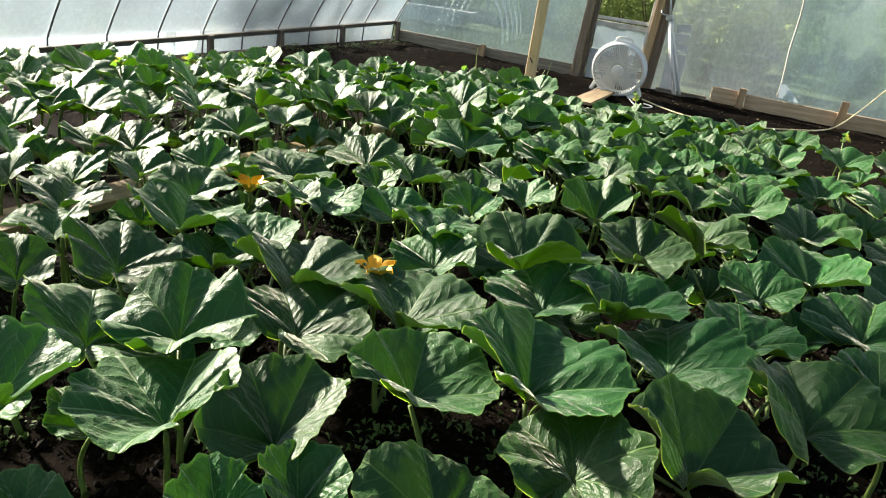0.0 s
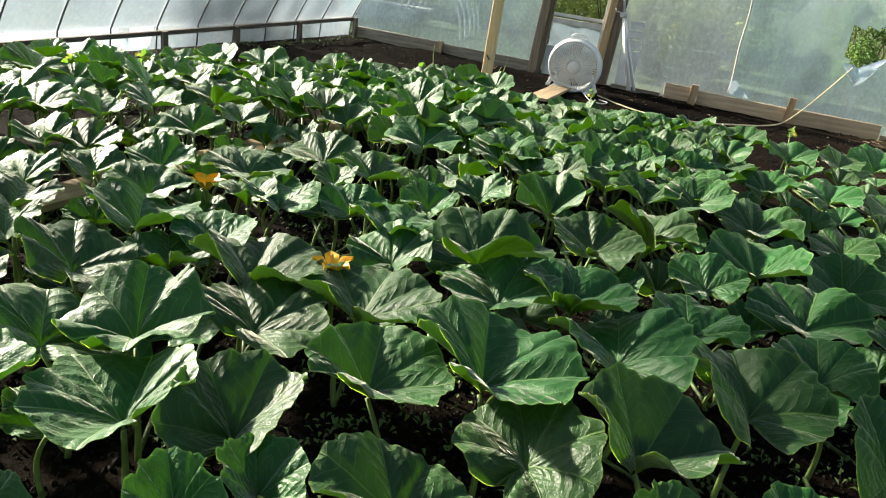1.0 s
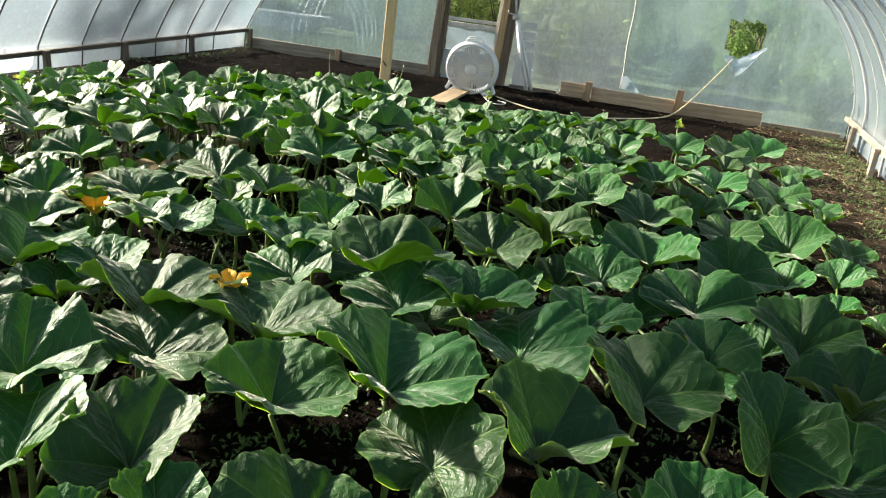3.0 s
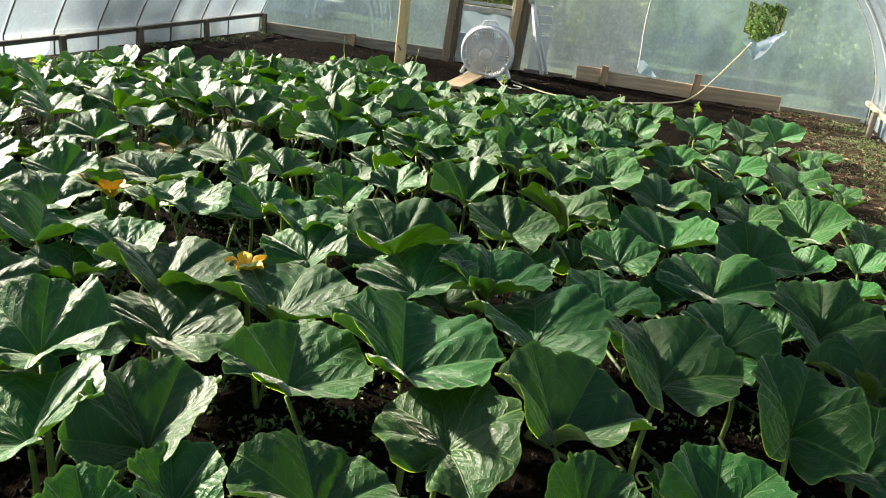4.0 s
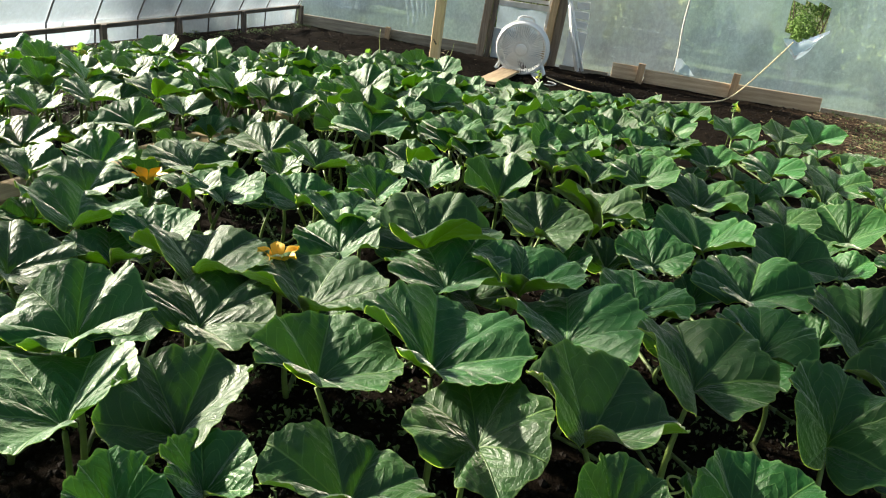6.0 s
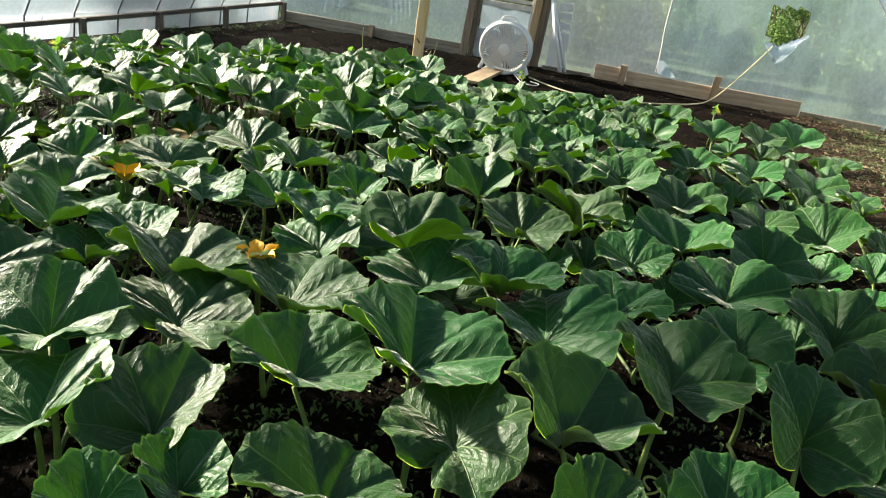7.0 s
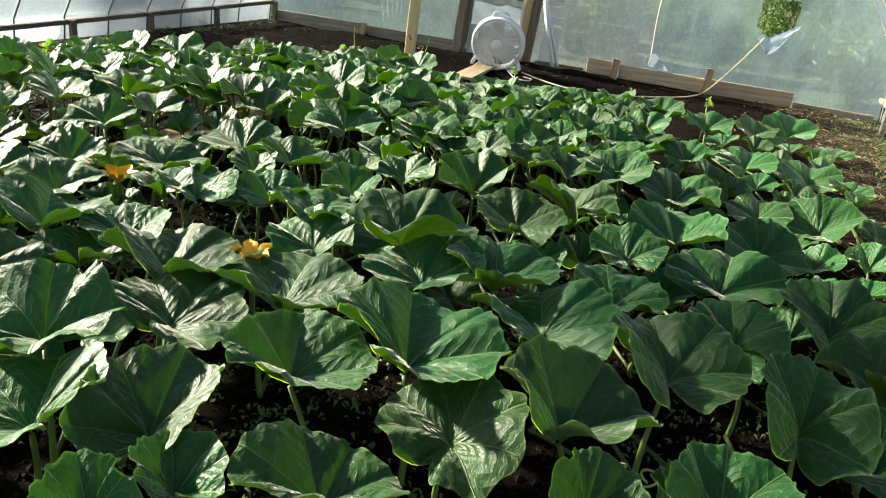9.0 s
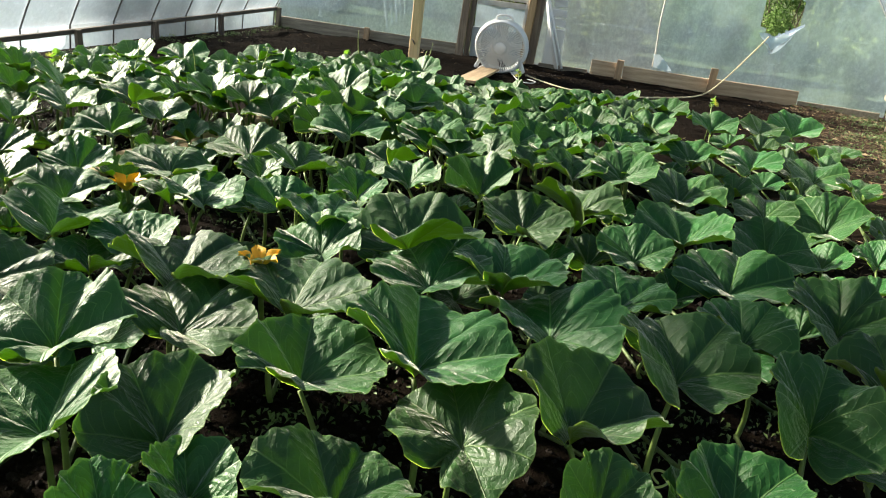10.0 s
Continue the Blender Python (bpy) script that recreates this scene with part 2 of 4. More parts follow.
GREY_PAINT = plain("pale_grey_board", (0.5, 0.54, 0.57), (0.36, 0.4, 0.43), 0.6, 5)
METAL = plain("galvanised_tube", (0.62, 0.62, 0.6), (0.42, 0.42, 0.41), 0.42, 9, 0.5)
ROPE = plain("yellow_rope", (0.72, 0.64, 0.42), (0.5, 0.43, 0.26), 0.8, 40)
FILM_END = film_material("end_wall_film", 0.5, 0.29, (0.9, 0.93, 0.97))
FILM_END_BLUE = film_material("blue_end_wall_film", 0.5, 0.31, (0.8, 0.93, 1.0), (0.6, 0.83, 1.0))
FILM_SIDE = film_material("side_film", 0.4, 0.7, (0.86, 0.93, 0.96), (0.66, 0.83, 1.0))
FILM_ROOF = film_material("roof_film", 0.4, 0.2, (0.8, 0.84, 0.84))
SHRUB_A = plain("shrub_leaf", (0.2, 0.32, 0.08), (0.09, 0.17, 0.04), 0.7, 3, spec=0.15)
SHRUB_B = plain("shrub_leaf_light", (0.4, 0.46, 0.16), (0.2, 0.27, 0.08), 0.7, 3, spec=0.15)
BARK = plain("bark", (0.16, 0.12, 0.08), (0.08, 0.06, 0.04), 0.9, 12)


# ---- mesh helpers ----
def link_mesh(name, verts, faces, mat, parent=None, label="", smooth=True, uvs=None):
    me = bpy.data.meshes.new(name)
    me.from_pydata([tuple(v) for v in verts], [], faces)
    if smooth:
        me.polygons.foreach_set("use_smooth", [True] * len(me.polygons))
    if uvs is not None:
        lay = me.uv_layers.new(name="UVMap")
        idx = np.empty(len(me.loops), dtype=np.int32)
        me.loops.foreach_get("vertex_index", idx)
        lay.data.foreach_set("uv", np.asarray(uvs, dtype=np.float32)[idx].ravel())
    me.materials.append(mat)
    me.update()
    ob = new(name, me)
    if parent is not None:
        ob.parent = parent
    if label:
        tagged(ob, label)
    return ob


def part(name, bm, mat, parent, label=""):
    me = bpy.data.meshes.new(name)
    bm.to_mesh(me)
    bm.free()
    me.materials.append(mat)
    ob = new(name, me)
    ob.parent = parent
    if label:
        tagged(ob, label)
    return ob


def thing(name, x, y, z, label, category, group="", rz=0.0):
    e = new(name)
    e.empty_display_size = 0.05
    e.matrix_basis = pose(x, y, z, 0, 0, rz)
    return tagged(e, label, category, group)


def box_bm(sx, sy, sz, m=None, bevel=0.004):
    bm = bmesh.new()
    bmesh.ops.create_cube(bm, size=1.0, matrix=Matrix.Diagonal((sx, sy, sz, 1)))
    if bevel:
        bmesh.ops.bevel(bm, geom=bm.edges[:], offset=bevel, segments=2, affect="EDGES", profile=0.5)
    if m is not None:
        bm.transform(m)
    return bm


def rough_plank(bm, amount, seed):
    rnd = random.Random(seed)
    for v in bm.verts:
        v.co += Vector((rnd.uniform(-1, 1), rnd.uniform(-1, 1), rnd.uniform(-1, 1))) * amount
    return bm


def tube_data(points, radius, sides=8, closed=False):
    pts = [Vector(p) for p in points]
    n = len(pts)
    radii = radius if isinstance(radius, (list, tuple)) else [radius] * n
    verts, faces = [], []
    up = Vector((0, 0, 1))
    prev = None
    for i, p in enumerate(pts):
        if closed:
            d = pts[(i + 1) % n] - pts[i - 1]
        else:
            d = pts[min(i + 1, n - 1)] - pts[max(i - 1, 0)]
        d.normalize()
        if prev is None:
            ref = up if abs(d.z) < 0.9 else Vector((1, 0, 0))
            a = d.cross(ref).normalized()
        else:
            a = (prev - d * prev.dot(d)).normalized()
        prev = a
        b = d.cross(a)
        for k in range(sides):
            t = 2 * math.pi * k / sides
            verts.append(p + (a * math.cos(t) + b * math.sin(t)) * radii[i])
    for i in range(n if closed else n - 1):
        j = (i + 1) % n
        for k in range(sides):
            l = (k + 1) % sides
            faces.append((i * sides + k, i * sides + l, j * sides + l, j * sides + k))
    if not closed:
        faces.append(tuple(range(sides))[::-1])
        faces.append(tuple(range((n - 1) * sides, n * sides)))
    return verts, faces


def tube(name, points, radius, mat, parent=None, sides=8, closed=False, label=""):
    v, f = tube_data(points, radius, sides, closed)
    return link_mesh(name, v, f, mat, parent, label)


def lathe(profile, sides=48):
    """Ring of (radius, depth) pairs turned about the y axis."""
    verts, faces = [], []
    n = len(profile)
    for k in range(sides):
        t = 2 * math.pi * k / sides
        for r, y in profile:
            verts.append((r * math.cos(t), y, r * math.sin(t)))
    for k in range(sides):
        l = (k + 1) % sides
        for i in range(n - 1):
            faces.append((k * n + i, k * n + i + 1, l * n + i + 1, l * n + i))
    return verts, faces


def arch_point(a):
    """Point of the tunnel's arch; a from 0 (left rail) to pi (right rail)."""
    t = ARCH_A * (2 * a / math.pi - 1)
    x, z = ARCH_R * math.sin(t), ARCH_C + ARCH_R * math.cos(t)
    if x > 0:
        x *= 1 + 0.1 * min(1.0, max(0.0, z - ARCH_Z) / 1.04) ** 0.8     # the east side stands steeper
    return X_MID + x, z


_arch = [arch_point(math.pi * k / 200) for k in range(201)]


def arch_top(x):
    return float(np.interp(x, [q[0] for q in _arch], [q[1] for q in _arch]))


# ---- ground ----
def soil_height(x, y):
    if X_L < x < X_R and Y_BACK < y < Y_END:
        h = 0.035 * (noise.noise(Vector((x * 1.6, y * 1.6, 0))) + 0.5 * noise.noise(Vector((x * 5, y * 5, 3))))
        h += 0.012 * noise.noise(Vector((x * 17, y * 17, 5)))
        h += 0.05 * math.exp(-((x + 0.15) ** 2 + (y - 5.75) ** 2) / 0.06)
        return h - 0.01
    return -0.01


def build_ground():
    def steps(lo, hi, d):
        return list(np.linspace(lo, hi, int(round((hi - lo) / d)) + 1))
    far = [10, 14, 20, 30, 50, 90, 160, 280, 420]
    xs = [-v for v in far[::-1]] + [-8, -6.6] + steps(X_L - 0.2, X_R + 0.2, 0.045) + [3.0, 5.0] + [float(v) for v in far]
    ys = [-v for v in far[::-1]] + [-6.0] + steps(Y_BACK, -0.1, 0.2) + steps(0.0, Y_END + 0.1, 0.045) + [float(v) for v in far]
    xs, ys = sorted(set(xs)), sorted(set(ys))
    verts = [(x, y, soil_height(x, y)) for y in ys for x in xs]
    nx = len(xs)
    faces = [(j * nx + i, j * nx + i + 1, (j + 1) * nx + i + 1, (j + 1) * nx + i) for j in range(len(ys) - 1) for i in range(nx - 1)]
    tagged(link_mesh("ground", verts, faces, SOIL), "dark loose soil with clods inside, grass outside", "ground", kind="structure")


build_ground()


# ---- tunnel frame and film ----
HOOP_YS = [Y_END - 0.04] + [8.12 - HOOP_STEP * k for k in range(22)]


def build_hoops():
    for number, y in enumerate(HOOP_YS):
        hoop = thing("hoop", X_MID, y, 0, "thin pipe hoop carrying the film, coloured dark where backlit and pale east", "hoop", "tunnel hoops")
        pts = [(X_L - 0.02 - X_MID, 0, -0.1)]
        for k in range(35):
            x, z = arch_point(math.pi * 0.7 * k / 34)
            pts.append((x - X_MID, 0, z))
        tube("pipe", pts, 0.0075, HOOP_SHADED, hoop, 8)
        pts = []
        # East end of the same pipe, coloured lit; drawn as its own piece.
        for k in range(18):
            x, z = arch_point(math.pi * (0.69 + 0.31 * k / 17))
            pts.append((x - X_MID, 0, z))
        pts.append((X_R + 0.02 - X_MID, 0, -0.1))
        tube("east_end", pts, 0.013 if number % 2 else 0.005, HOOP_LIT, hoop, 8, label="east end of the hoop pipe, coloured as lit")


build_hoops()


def arch_film(name, a0, a1, mat, label, out=0.013):
    verts, faces = [], []
    n = 34
    ys = [Y_BACK + (Y_END + 0.02 - Y_BACK) * j / 120 for j in range(121)]
    for j, y in enumerate(ys):
        sag = 0.014 * math.sin(math.pi * ((8.12 - y) / HOOP_STEP)) ** 2
        for i in range(n + 1):
            a = a0 + (a1 - a0) * i / n
            x, z = arch_point(a)
            wav = 0.006 * noise.noise(Vector((x * 3, y * 3, z * 3)))
            nx, nz = -math.cos(a), math.sin(a) * 1.2
            k = out - sag * math.sin(a) + wav * 0.5
            verts.append((x + nx * k, y, z + nz * k))
    m = n + 1
    for j in range(120):
        for i in range(n):
            faces.append((j * m + i, j * m + i + 1, (j + 1) * m + i + 1, (j + 1) * m + i))
    ob = link_mesh(name, verts, faces, mat)
    ob.visible_shadow = False
    tagged(ob, label, "plastic film", kind="structure")
    return ob


arch_film("wall_west", 0.0, 0.62, FILM_SIDE, "milky plastic film stretched over the hoops, glowing in the sun")
arch_film("ceiling", 0.62, math.pi - 0.62, FILM_ROOF, "milky plastic film roof over the hoops")
arch_film("wall_east", math.pi - 0.62, math.pi, FILM_SIDE, "milky plastic film stretched over pale hoops")


def skirt(name, x, out):
    verts, faces = [], []
    ny = 130
    for j in range(ny + 1):
        y = Y_BACK + (Y_END + 0.02 - Y_BACK) * j / ny
        for i in range(6):
            z = -0.08 + (ARCH_Z + 0.09) * i / 5
            verts.append((x + out * (0.02 + 0.012 * noise.noise(Vector((y * 4, z * 6, x)))), y, z))
    for j in range(ny):
        for i in range(5):
            faces.append((j * 6 + i, j * 6 + i + 1, (j + 1) * 6 + i + 1, (j + 1) * 6 + i))
    ob = link_mesh(name, verts, faces, FILM_SIDE)
    ob.visible_shadow = False
    tagged(ob, "loose film skirt below the side rail", "plastic film", kind="structure")


skirt("wall_west_skirt", X_L - 0.02, -1)
skirt("wall_east_skirt", X_R + 0.02, 1)


def side_rail(name, x, mat, label, stake_mat, stake_ys, stake_w, group, stake_label, fall=0.0):
    rail = thing(name, x, 0, RAIL_Z, label, "rail")
    ys = [Y_END - 0.01]
    k = 0
    rnd = random.Random(int(abs(x) * 100))
    while ys[-1] > Y_BACK:
        ys.append(ys[-1] - 2.4)
    for a, b in zip(ys, ys[1:]):
        bm = box_bm(0.045, a - b - 0.004, 0.04, pose(rnd.uniform(-0.004, 0.004), (a + b) / 2, rnd.uniform(-0.003, 0.003) - fall * (Y_END - (a + b) / 2), math.degrees(fall) + rnd.uniform(-0.1, 0.1), 0, 0), 0.004)
        part("rail_length", bm, mat, rail)
    for y in stake_ys:
        st = thing("stake", x + 0.045 * (1 if x < 0 else -1), y, 0, stake_label, "stake", group)
        part("shaft", rough_plank(box_bm(0.04, stake_w, RAIL_Z + 0.17, pose(0, 0, (RAIL_Z - 0.13) / 2 - fall * (Y_END - y), rnd.uniform(-2, 2), 0, 0), 0.004), 0.002, k), stake_mat, st)
        k += 1


side_rail("side_rail", X_L + 0.03, WOOD_DARK_Y, "weathered wooden rail along the film wall, coloured dark for shade", WOOD_DARK_Z,
          [8.78, 7.58, 6.5, 5.5, 4.4, 3.2, 2.1, 1.0], 0.06, "rail stakes", "weathered wooden stake under the side rail, coloured dark for shade", 0.016)
side_rail("side_rail", X_R - 0.03, WOOD_RAIL_R, "wooden rail along the film wall, coloured pale as if sunlit", WOOD_RAIL_R,
          [8.1, 7.0, 5.9, 4.8], 0.075, "pale stakes", "wooden stake under the rail, coloured pale as if sunlit")


# ---- end wall ----
def end_film(name, x0, x1, z0=0.0, hole=None, label="", mat=FILM_END):
    nx = max(6, int((x1 - x0) / 0.06))
    nz = 36
    verts, faces, keep = [], [], {}
    for i in range(nx + 1):
        x = x0 + (x1 - x0) * i / nx
        top = arch_top(x)
        for j in range(nz + 1):
            z = z0 + (max(top, z0 + 0.01) - z0) * j / nz
            w = 0.012 * noise.noise(Vector((x * 2.2, z * 1.4, 7))) + 0.006 * noise.noise(Vector((x * 9, z * 3, 2)))
            verts.append((x, Y_END + 0.02 + w, z))
    m = nz + 1
    for i in range(nx):
        for j in range(nz):
            cx = (verts[i * m + j][0] + verts[(i + 1) * m + j][0]) / 2
            cz = (verts[i * m + j][2] + verts[(i + 1) * m + j + 1][2]) / 2
            if hole and hole(cx, cz):
                continue
            faces.append((i * m + j, (i + 1) * m + j, (i + 1) * m + j + 1, i * m + j + 1))
    ob = link_mesh(name, verts, faces, mat)
    ob.visible_shadow = False
    tagged(ob, label, "plastic film", kind="structure")


DOOR_L, DOOR_R = -2.80, -2.17
HOLE_X, HOLE_Z = 0.46, 0.86


def in_hole(x, z):
    dx, dz = x - HOLE_X, z - HOLE_Z
    if dz > 0.15 or dz < -0.24 or abs(dx) > 0.2:
        return False
    return dz > -0.1 - 0.16 * (1 - abs(dx + 0.05) / 0.2)


end_film("wall_end_film", X_L, DOOR_L - 0.06, label="hazy bluish plastic film of the end wall beside the door", mat=FILM_END_BLUE)
end_film("wall_end_film_middle", DOOR_R + 0.1, -0.715, label="hazy greenish plastic film of the end wall")
end_film("wall_end_film_torn", -0.713, X_R, hole=in_hole, label="hazy bluish plastic film of the end wall with a torn hole", mat=FILM_END_BLUE)


def hole_flap():
    """The torn flap folded out below the hole."""
    verts, faces = [], []
    for i in range(13):
        u = i / 12
        for j in range(8):
            v = j / 7
            x = HOLE_X - 0.19 + 0.40 * u + 0.05 * v * (0.5 - u)
            z = HOLE_Z - 0.24 + 0.17 * max(0, u - 0.3) / 0.7 + 0.04 * (u < 0.3) - v * (0.05 + 0.13 * math.sin(math.pi * min(1, u * 1.1)))
            y = Y_END - 0.02 - 0.07 * math.sin(math.pi * v) * (0.4 + u) + 0.012 * math.sin(9 * u + 4 * v)
            verts.append((x, y, z))
    for i in range(12):
        for j in range(7):
            faces.append((i * 8 + j, (i + 1) * 8 + j, (i + 1) * 8 + j + 1, i * 8 + j + 1))
    ob = link_mesh("torn_flap", verts, faces, FILM_SIDE)
    tagged(ob, "torn flap of milky film folded below the hole", "film flap")


hole_flap()


def board(name, x0, x1, z0, z1, y, thick, mat, label, seed, lean=0.0, droop=0.0):
    b = thing(name, (x0 + x1) / 2, y, (z0 + z1) / 2, label, "board")
    m = pose(0, 0, 0, lean, droop, 0)
    part("plank", rough_plank(box_bm(x1 - x0, thick, z1 - z0, m, 0.004), 0.0025, seed), mat, b)
    return b


board("sill_board", X_L + 0.03, -4.05, -0.06, 0.12, Y_END - 0.02, 0.03, WOOD_DARK_X, "dark weathered board along the foot of the film", 1)
board("sill_board", -4.04, DOOR_L - 0.08, -0.06, 0.11, Y_END - 0.022, 0.03, WOOD_DARK_X, "dark weathered board along the foot of the film", 2)
board("base_board", -1.36, -1.03, 0.0, 0.155, Y_END - 0.04, 0.025, WOOD_BOARD_X, "short brown board at the foot of the film", 3)
board("base_board", -1.01, -0.10, -0.01, 0.135, Y_END - 0.035, 0.025, WOOD_BOARD_X, "long brown board at the foot of the film", 4, droop=0.6)
board("base_board", -0.06, 0.78, -0.05, 0.14, Y_END - 0.038, 0.025, WOOD_BOARD_X, "wide brown board at the foot of the film", 5)
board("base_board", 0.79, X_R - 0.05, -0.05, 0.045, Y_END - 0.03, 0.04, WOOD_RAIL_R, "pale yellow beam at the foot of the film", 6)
board("sill_board", -1.95, -1.4, -0.06, 0.035, Y_END - 0.02, 0.03, WOOD_DARK_X, "short weathered board at the foot of the film", 7)


def wall_stake(x, top, w, seed):
    s = thing("board_stake", x, Y_END - 0.075, 0, "brown wooden stake holding the base boards", "stake", "board stakes")
    part("shaft", rough_plank(box_bm(w, 0.035, top + 0.16, pose(0, 0, (top - 0.16) / 2, 0, 3, 0), 0.004), 0.002, seed), WOOD_STAKE, s)


wall_stake(-1.05, 0.195, 0.075, 1)
wall_stake(-0.08, 0.25, 0.075, 2)
wall_stake(-4.07, 0.14, 0.06, 3)

# door frame
jl = thing("door_jamb", DOOR_L - 0.06, Y_END - 0.05, 0, "grey-brown weathered door jamb of two planks", "door jamb")
part("plank", rough_plank(box_bm(0.085, 0.04, 2.0, pose(0.02, 0, 0.95, 0, 3.2, 0), 0.004), 0.002, 21), WOOD_JAMB, jl)
part("plank", rough_plank(box_bm(0.05, 0.05, 2.0, pose(0.095, 0.03, 0.95, 0, 3.2, 0), 0.004), 0.002, 22), WOOD_DARK_Z, jl)
jr = thing("door_jamb", DOOR_R + 0.02, Y_END - 0.05, 0, "tan wooden door jamb with a darker board beside it", "door jamb")
part("plank", rough_plank(box_bm(0.075, 0.05, 2.0, pose(0.07, 0, 0.95, 0, 3.4, 0), 0.004), 0.002, 23), WOOD_JAMB_R, jr)
part("plank", rough_plank(box_bm(0.09, 0.03, 2.0, pose(0.155, 0.03, 0.95, 0, 3.4, 0), 0.004), 0.002, 24), WOOD_JAMB, jr)
part("plank", rough_plank(box_bm(0.03, 0.03, 2.0, pose(0.01, 0.02, 0.95, 0, 3.4, 0), 0.003), 0.002, 25), WHITE_PAINT, jr, "white painted edge strip")

# lower door leaf
dw = DOOR_R - DOOR_L
door = thing("half_door", (DOOR_L + DOOR_R) / 2 + 0.02, Y_END + 0.0, 0, "low half door with a white top rail and film panel", "door")
part("top_rail", rough_plank(box_bm(dw, 0.03, 0.035, pose(0.03, -0.01, 0.665, 0, 0, 0), 0.004), 0.002, 31), WHITE_PAINT, door, "worn white painted top rail")
part("middle_rail", rough_plank(box_bm(dw, 0.025, 0.06, pose(0.03, 0.0, 0.60, 0, 0, 0), 0.004), 0.002, 32), WHITE_PAINT, door)
part("lower_panel", box_bm(dw, 0.02, 0.36, pose(0.0, 0.005, 0.14, 0, 0, 0), 0.003), GREY_PAINT, door, "pale board panel")
vv, ff = [], []
for i in range(9):
    for j in range(7):
        vv.append((-dw / 2 + dw * i / 8 + 0.02, 0.006 + 0.008 * math.sin(i * 1.7 + j), 0.3 + 0.29 * j / 6))
for i in range(8):
    for j in range(6):
        ff.append((i * 7 + j, (i + 1) * 7 + j, (i + 1) * 7 + j + 1, i * 7 + j + 1))
fp = link_mesh("film_panel", vv, ff, FILM_SIDE, door, "wrinkled milky film panel")
fp.visible_shadow = False

# pale boards and folded metal legs leaning beside the door
gb = thing("pale_board", -1.84, Y_END - 0.03, 0, "pale grey panel leaning on the door jamb", "board")
part("panel", rough_plank(box_bm(0.2, 0.012, 0.44, pose(0.03, 0, 0.2, 4, 3, 0), 0.003), 0.002, 41), WHITE_PLASTIC, gb)
gb2 = thing("pale_board", -1.86, Y_END - 0.035, 0.44, "torn strips of pale plastic on the jamb", "plastic strip")
for k in range(3):
    part("strip", rough_plank(box_bm(0.2 - 0.03 * k, 0.008, 0.075, pose(0.05 + 0.01 * k, 0, 0.05 + 0.1 * k, 5, 6 - 5 * k, 0), 0.003), 0.006, 44 + k), WHITE_PLASTIC, gb2)
tri = thing("folded_stand", -1.74, Y_END - 0.16, 0, "folded grey metal stand leaning against the wall", "stand")
for k, (dx, dy) in enumerate(((0.0, 0.0), (0.05, 0.03), (0.02, -0.03))):
    tube("leg", [(dx * 1.2 + 0.02, dy - 0.02, 0.02), (dx - 0.12, dy * 0.5 + 0.03, 0.42), (dx * 0.3 - 0.22, 0.08, 0.78)], 0.016, WHITE_PLASTIC, tri, 8)
part("collar", box_bm(0.07, 0.06, 0.05, pose(-0.215, 0.08, 0.77, 0, -14, 0), 0.01), METAL, tri)
tube("crank_arm", [(-0.21, 0.08, 0.79), (-0.3, 0.06, 0.8), (-0.31, 0.06, 0.83)], 0.008, METAL, tri, 6)
tube("neck", [(-0.215, 0.08, 0.78), (-0.25, 0.1, 0.97)], 0.012, METAL, tri, 8)

# white vertical pipe against the film
tube("film_batten", [(-0.712 + 0.006 * math.sin(k * 0.9), Y_END - 0.012, 0.17 + 1.28 * k / 14) for k in range(15)], 0.009, WHITE_PAINT)
tagged(bpy.data.objects["film_batten"], "thin white cord running down the film", "cord")
ob = link_mesh("film_scrap", [(-0.72, Y_END - 0.03, 0.3), (-0.66, Y_END - 0.06, 0.31), (-0.58, Y_END - 0.04, 0.24), (-0.5, Y_END - 0.02, 0.15), (-0.6, Y_END - 0.05, 0.15), (-0.7, Y_END - 0.03, 0.17)],
               [(0, 1, 2, 5), (2, 3, 4, 5)], FILM_SIDE)
tagged(ob, "crumpled scrap of milky film at the foot of the wall", "film scrap")

# rope from the hole down to the soil
rp = [(0.37, Y_END - 0.05, 0.635), (0.28, Y_END - 0.09, 0.5), (0.16, Y_END - 0.14, 0.33), (0.04, Y_END - 0.2, 0.17), (-0.08, Y_END - 0.35, 0.05), (-0.22, 8.15, 0.02),
      (-0.55, 7.72, 0.02), (-0.95, 7.4, 0.02), (-1.3, 7.4, 0.02), (-1.6, 7.6, 0.02), (-1.85, 7.85, 0.02)]


def smooth_line(points, n):
    p = [Vector(q) for q in points]
    p = [p[0] * 2 - p[1]] + p + [p[-1] * 2 - p[-2]]
    out = []
    for i in range(1, len(p) - 2):
        for k in range(n):
            t = k / n
            a, b, c, d = p[i - 1], p[i], p[i + 1], p[i + 2]
            out.append(0.5 * (2 * b + (c - a) * t + (2 * a - 5 * b + 4 * c - d) * t * t + (3 * b - a - 3 * c + d) * t ** 3))
    out.append(p[-2])
    return out


tagged(tube("rope", smooth_line(rp, 6), 0.0065, ROPE, None, 7), "yellowish rope running from the hole over the soil", "rope")

# timber post in the bed
post = thing("post", -2.32, 5.94, 0, "fresh pine post standing in the pumpkin bed", "post")
part("shaft", rough_plank(box_bm(0.076, 0.05, 2.2, pose(0, 0, 1.03, 0, 1.2, 0), 0.004), 0.0015, 51), WOOD_POST, post)
tube("stub", [(0.0, -0.03, 0.42), (-0.02, -0.05, 0.46)], 0.006, WOOD_DARK_Z, post, 6)


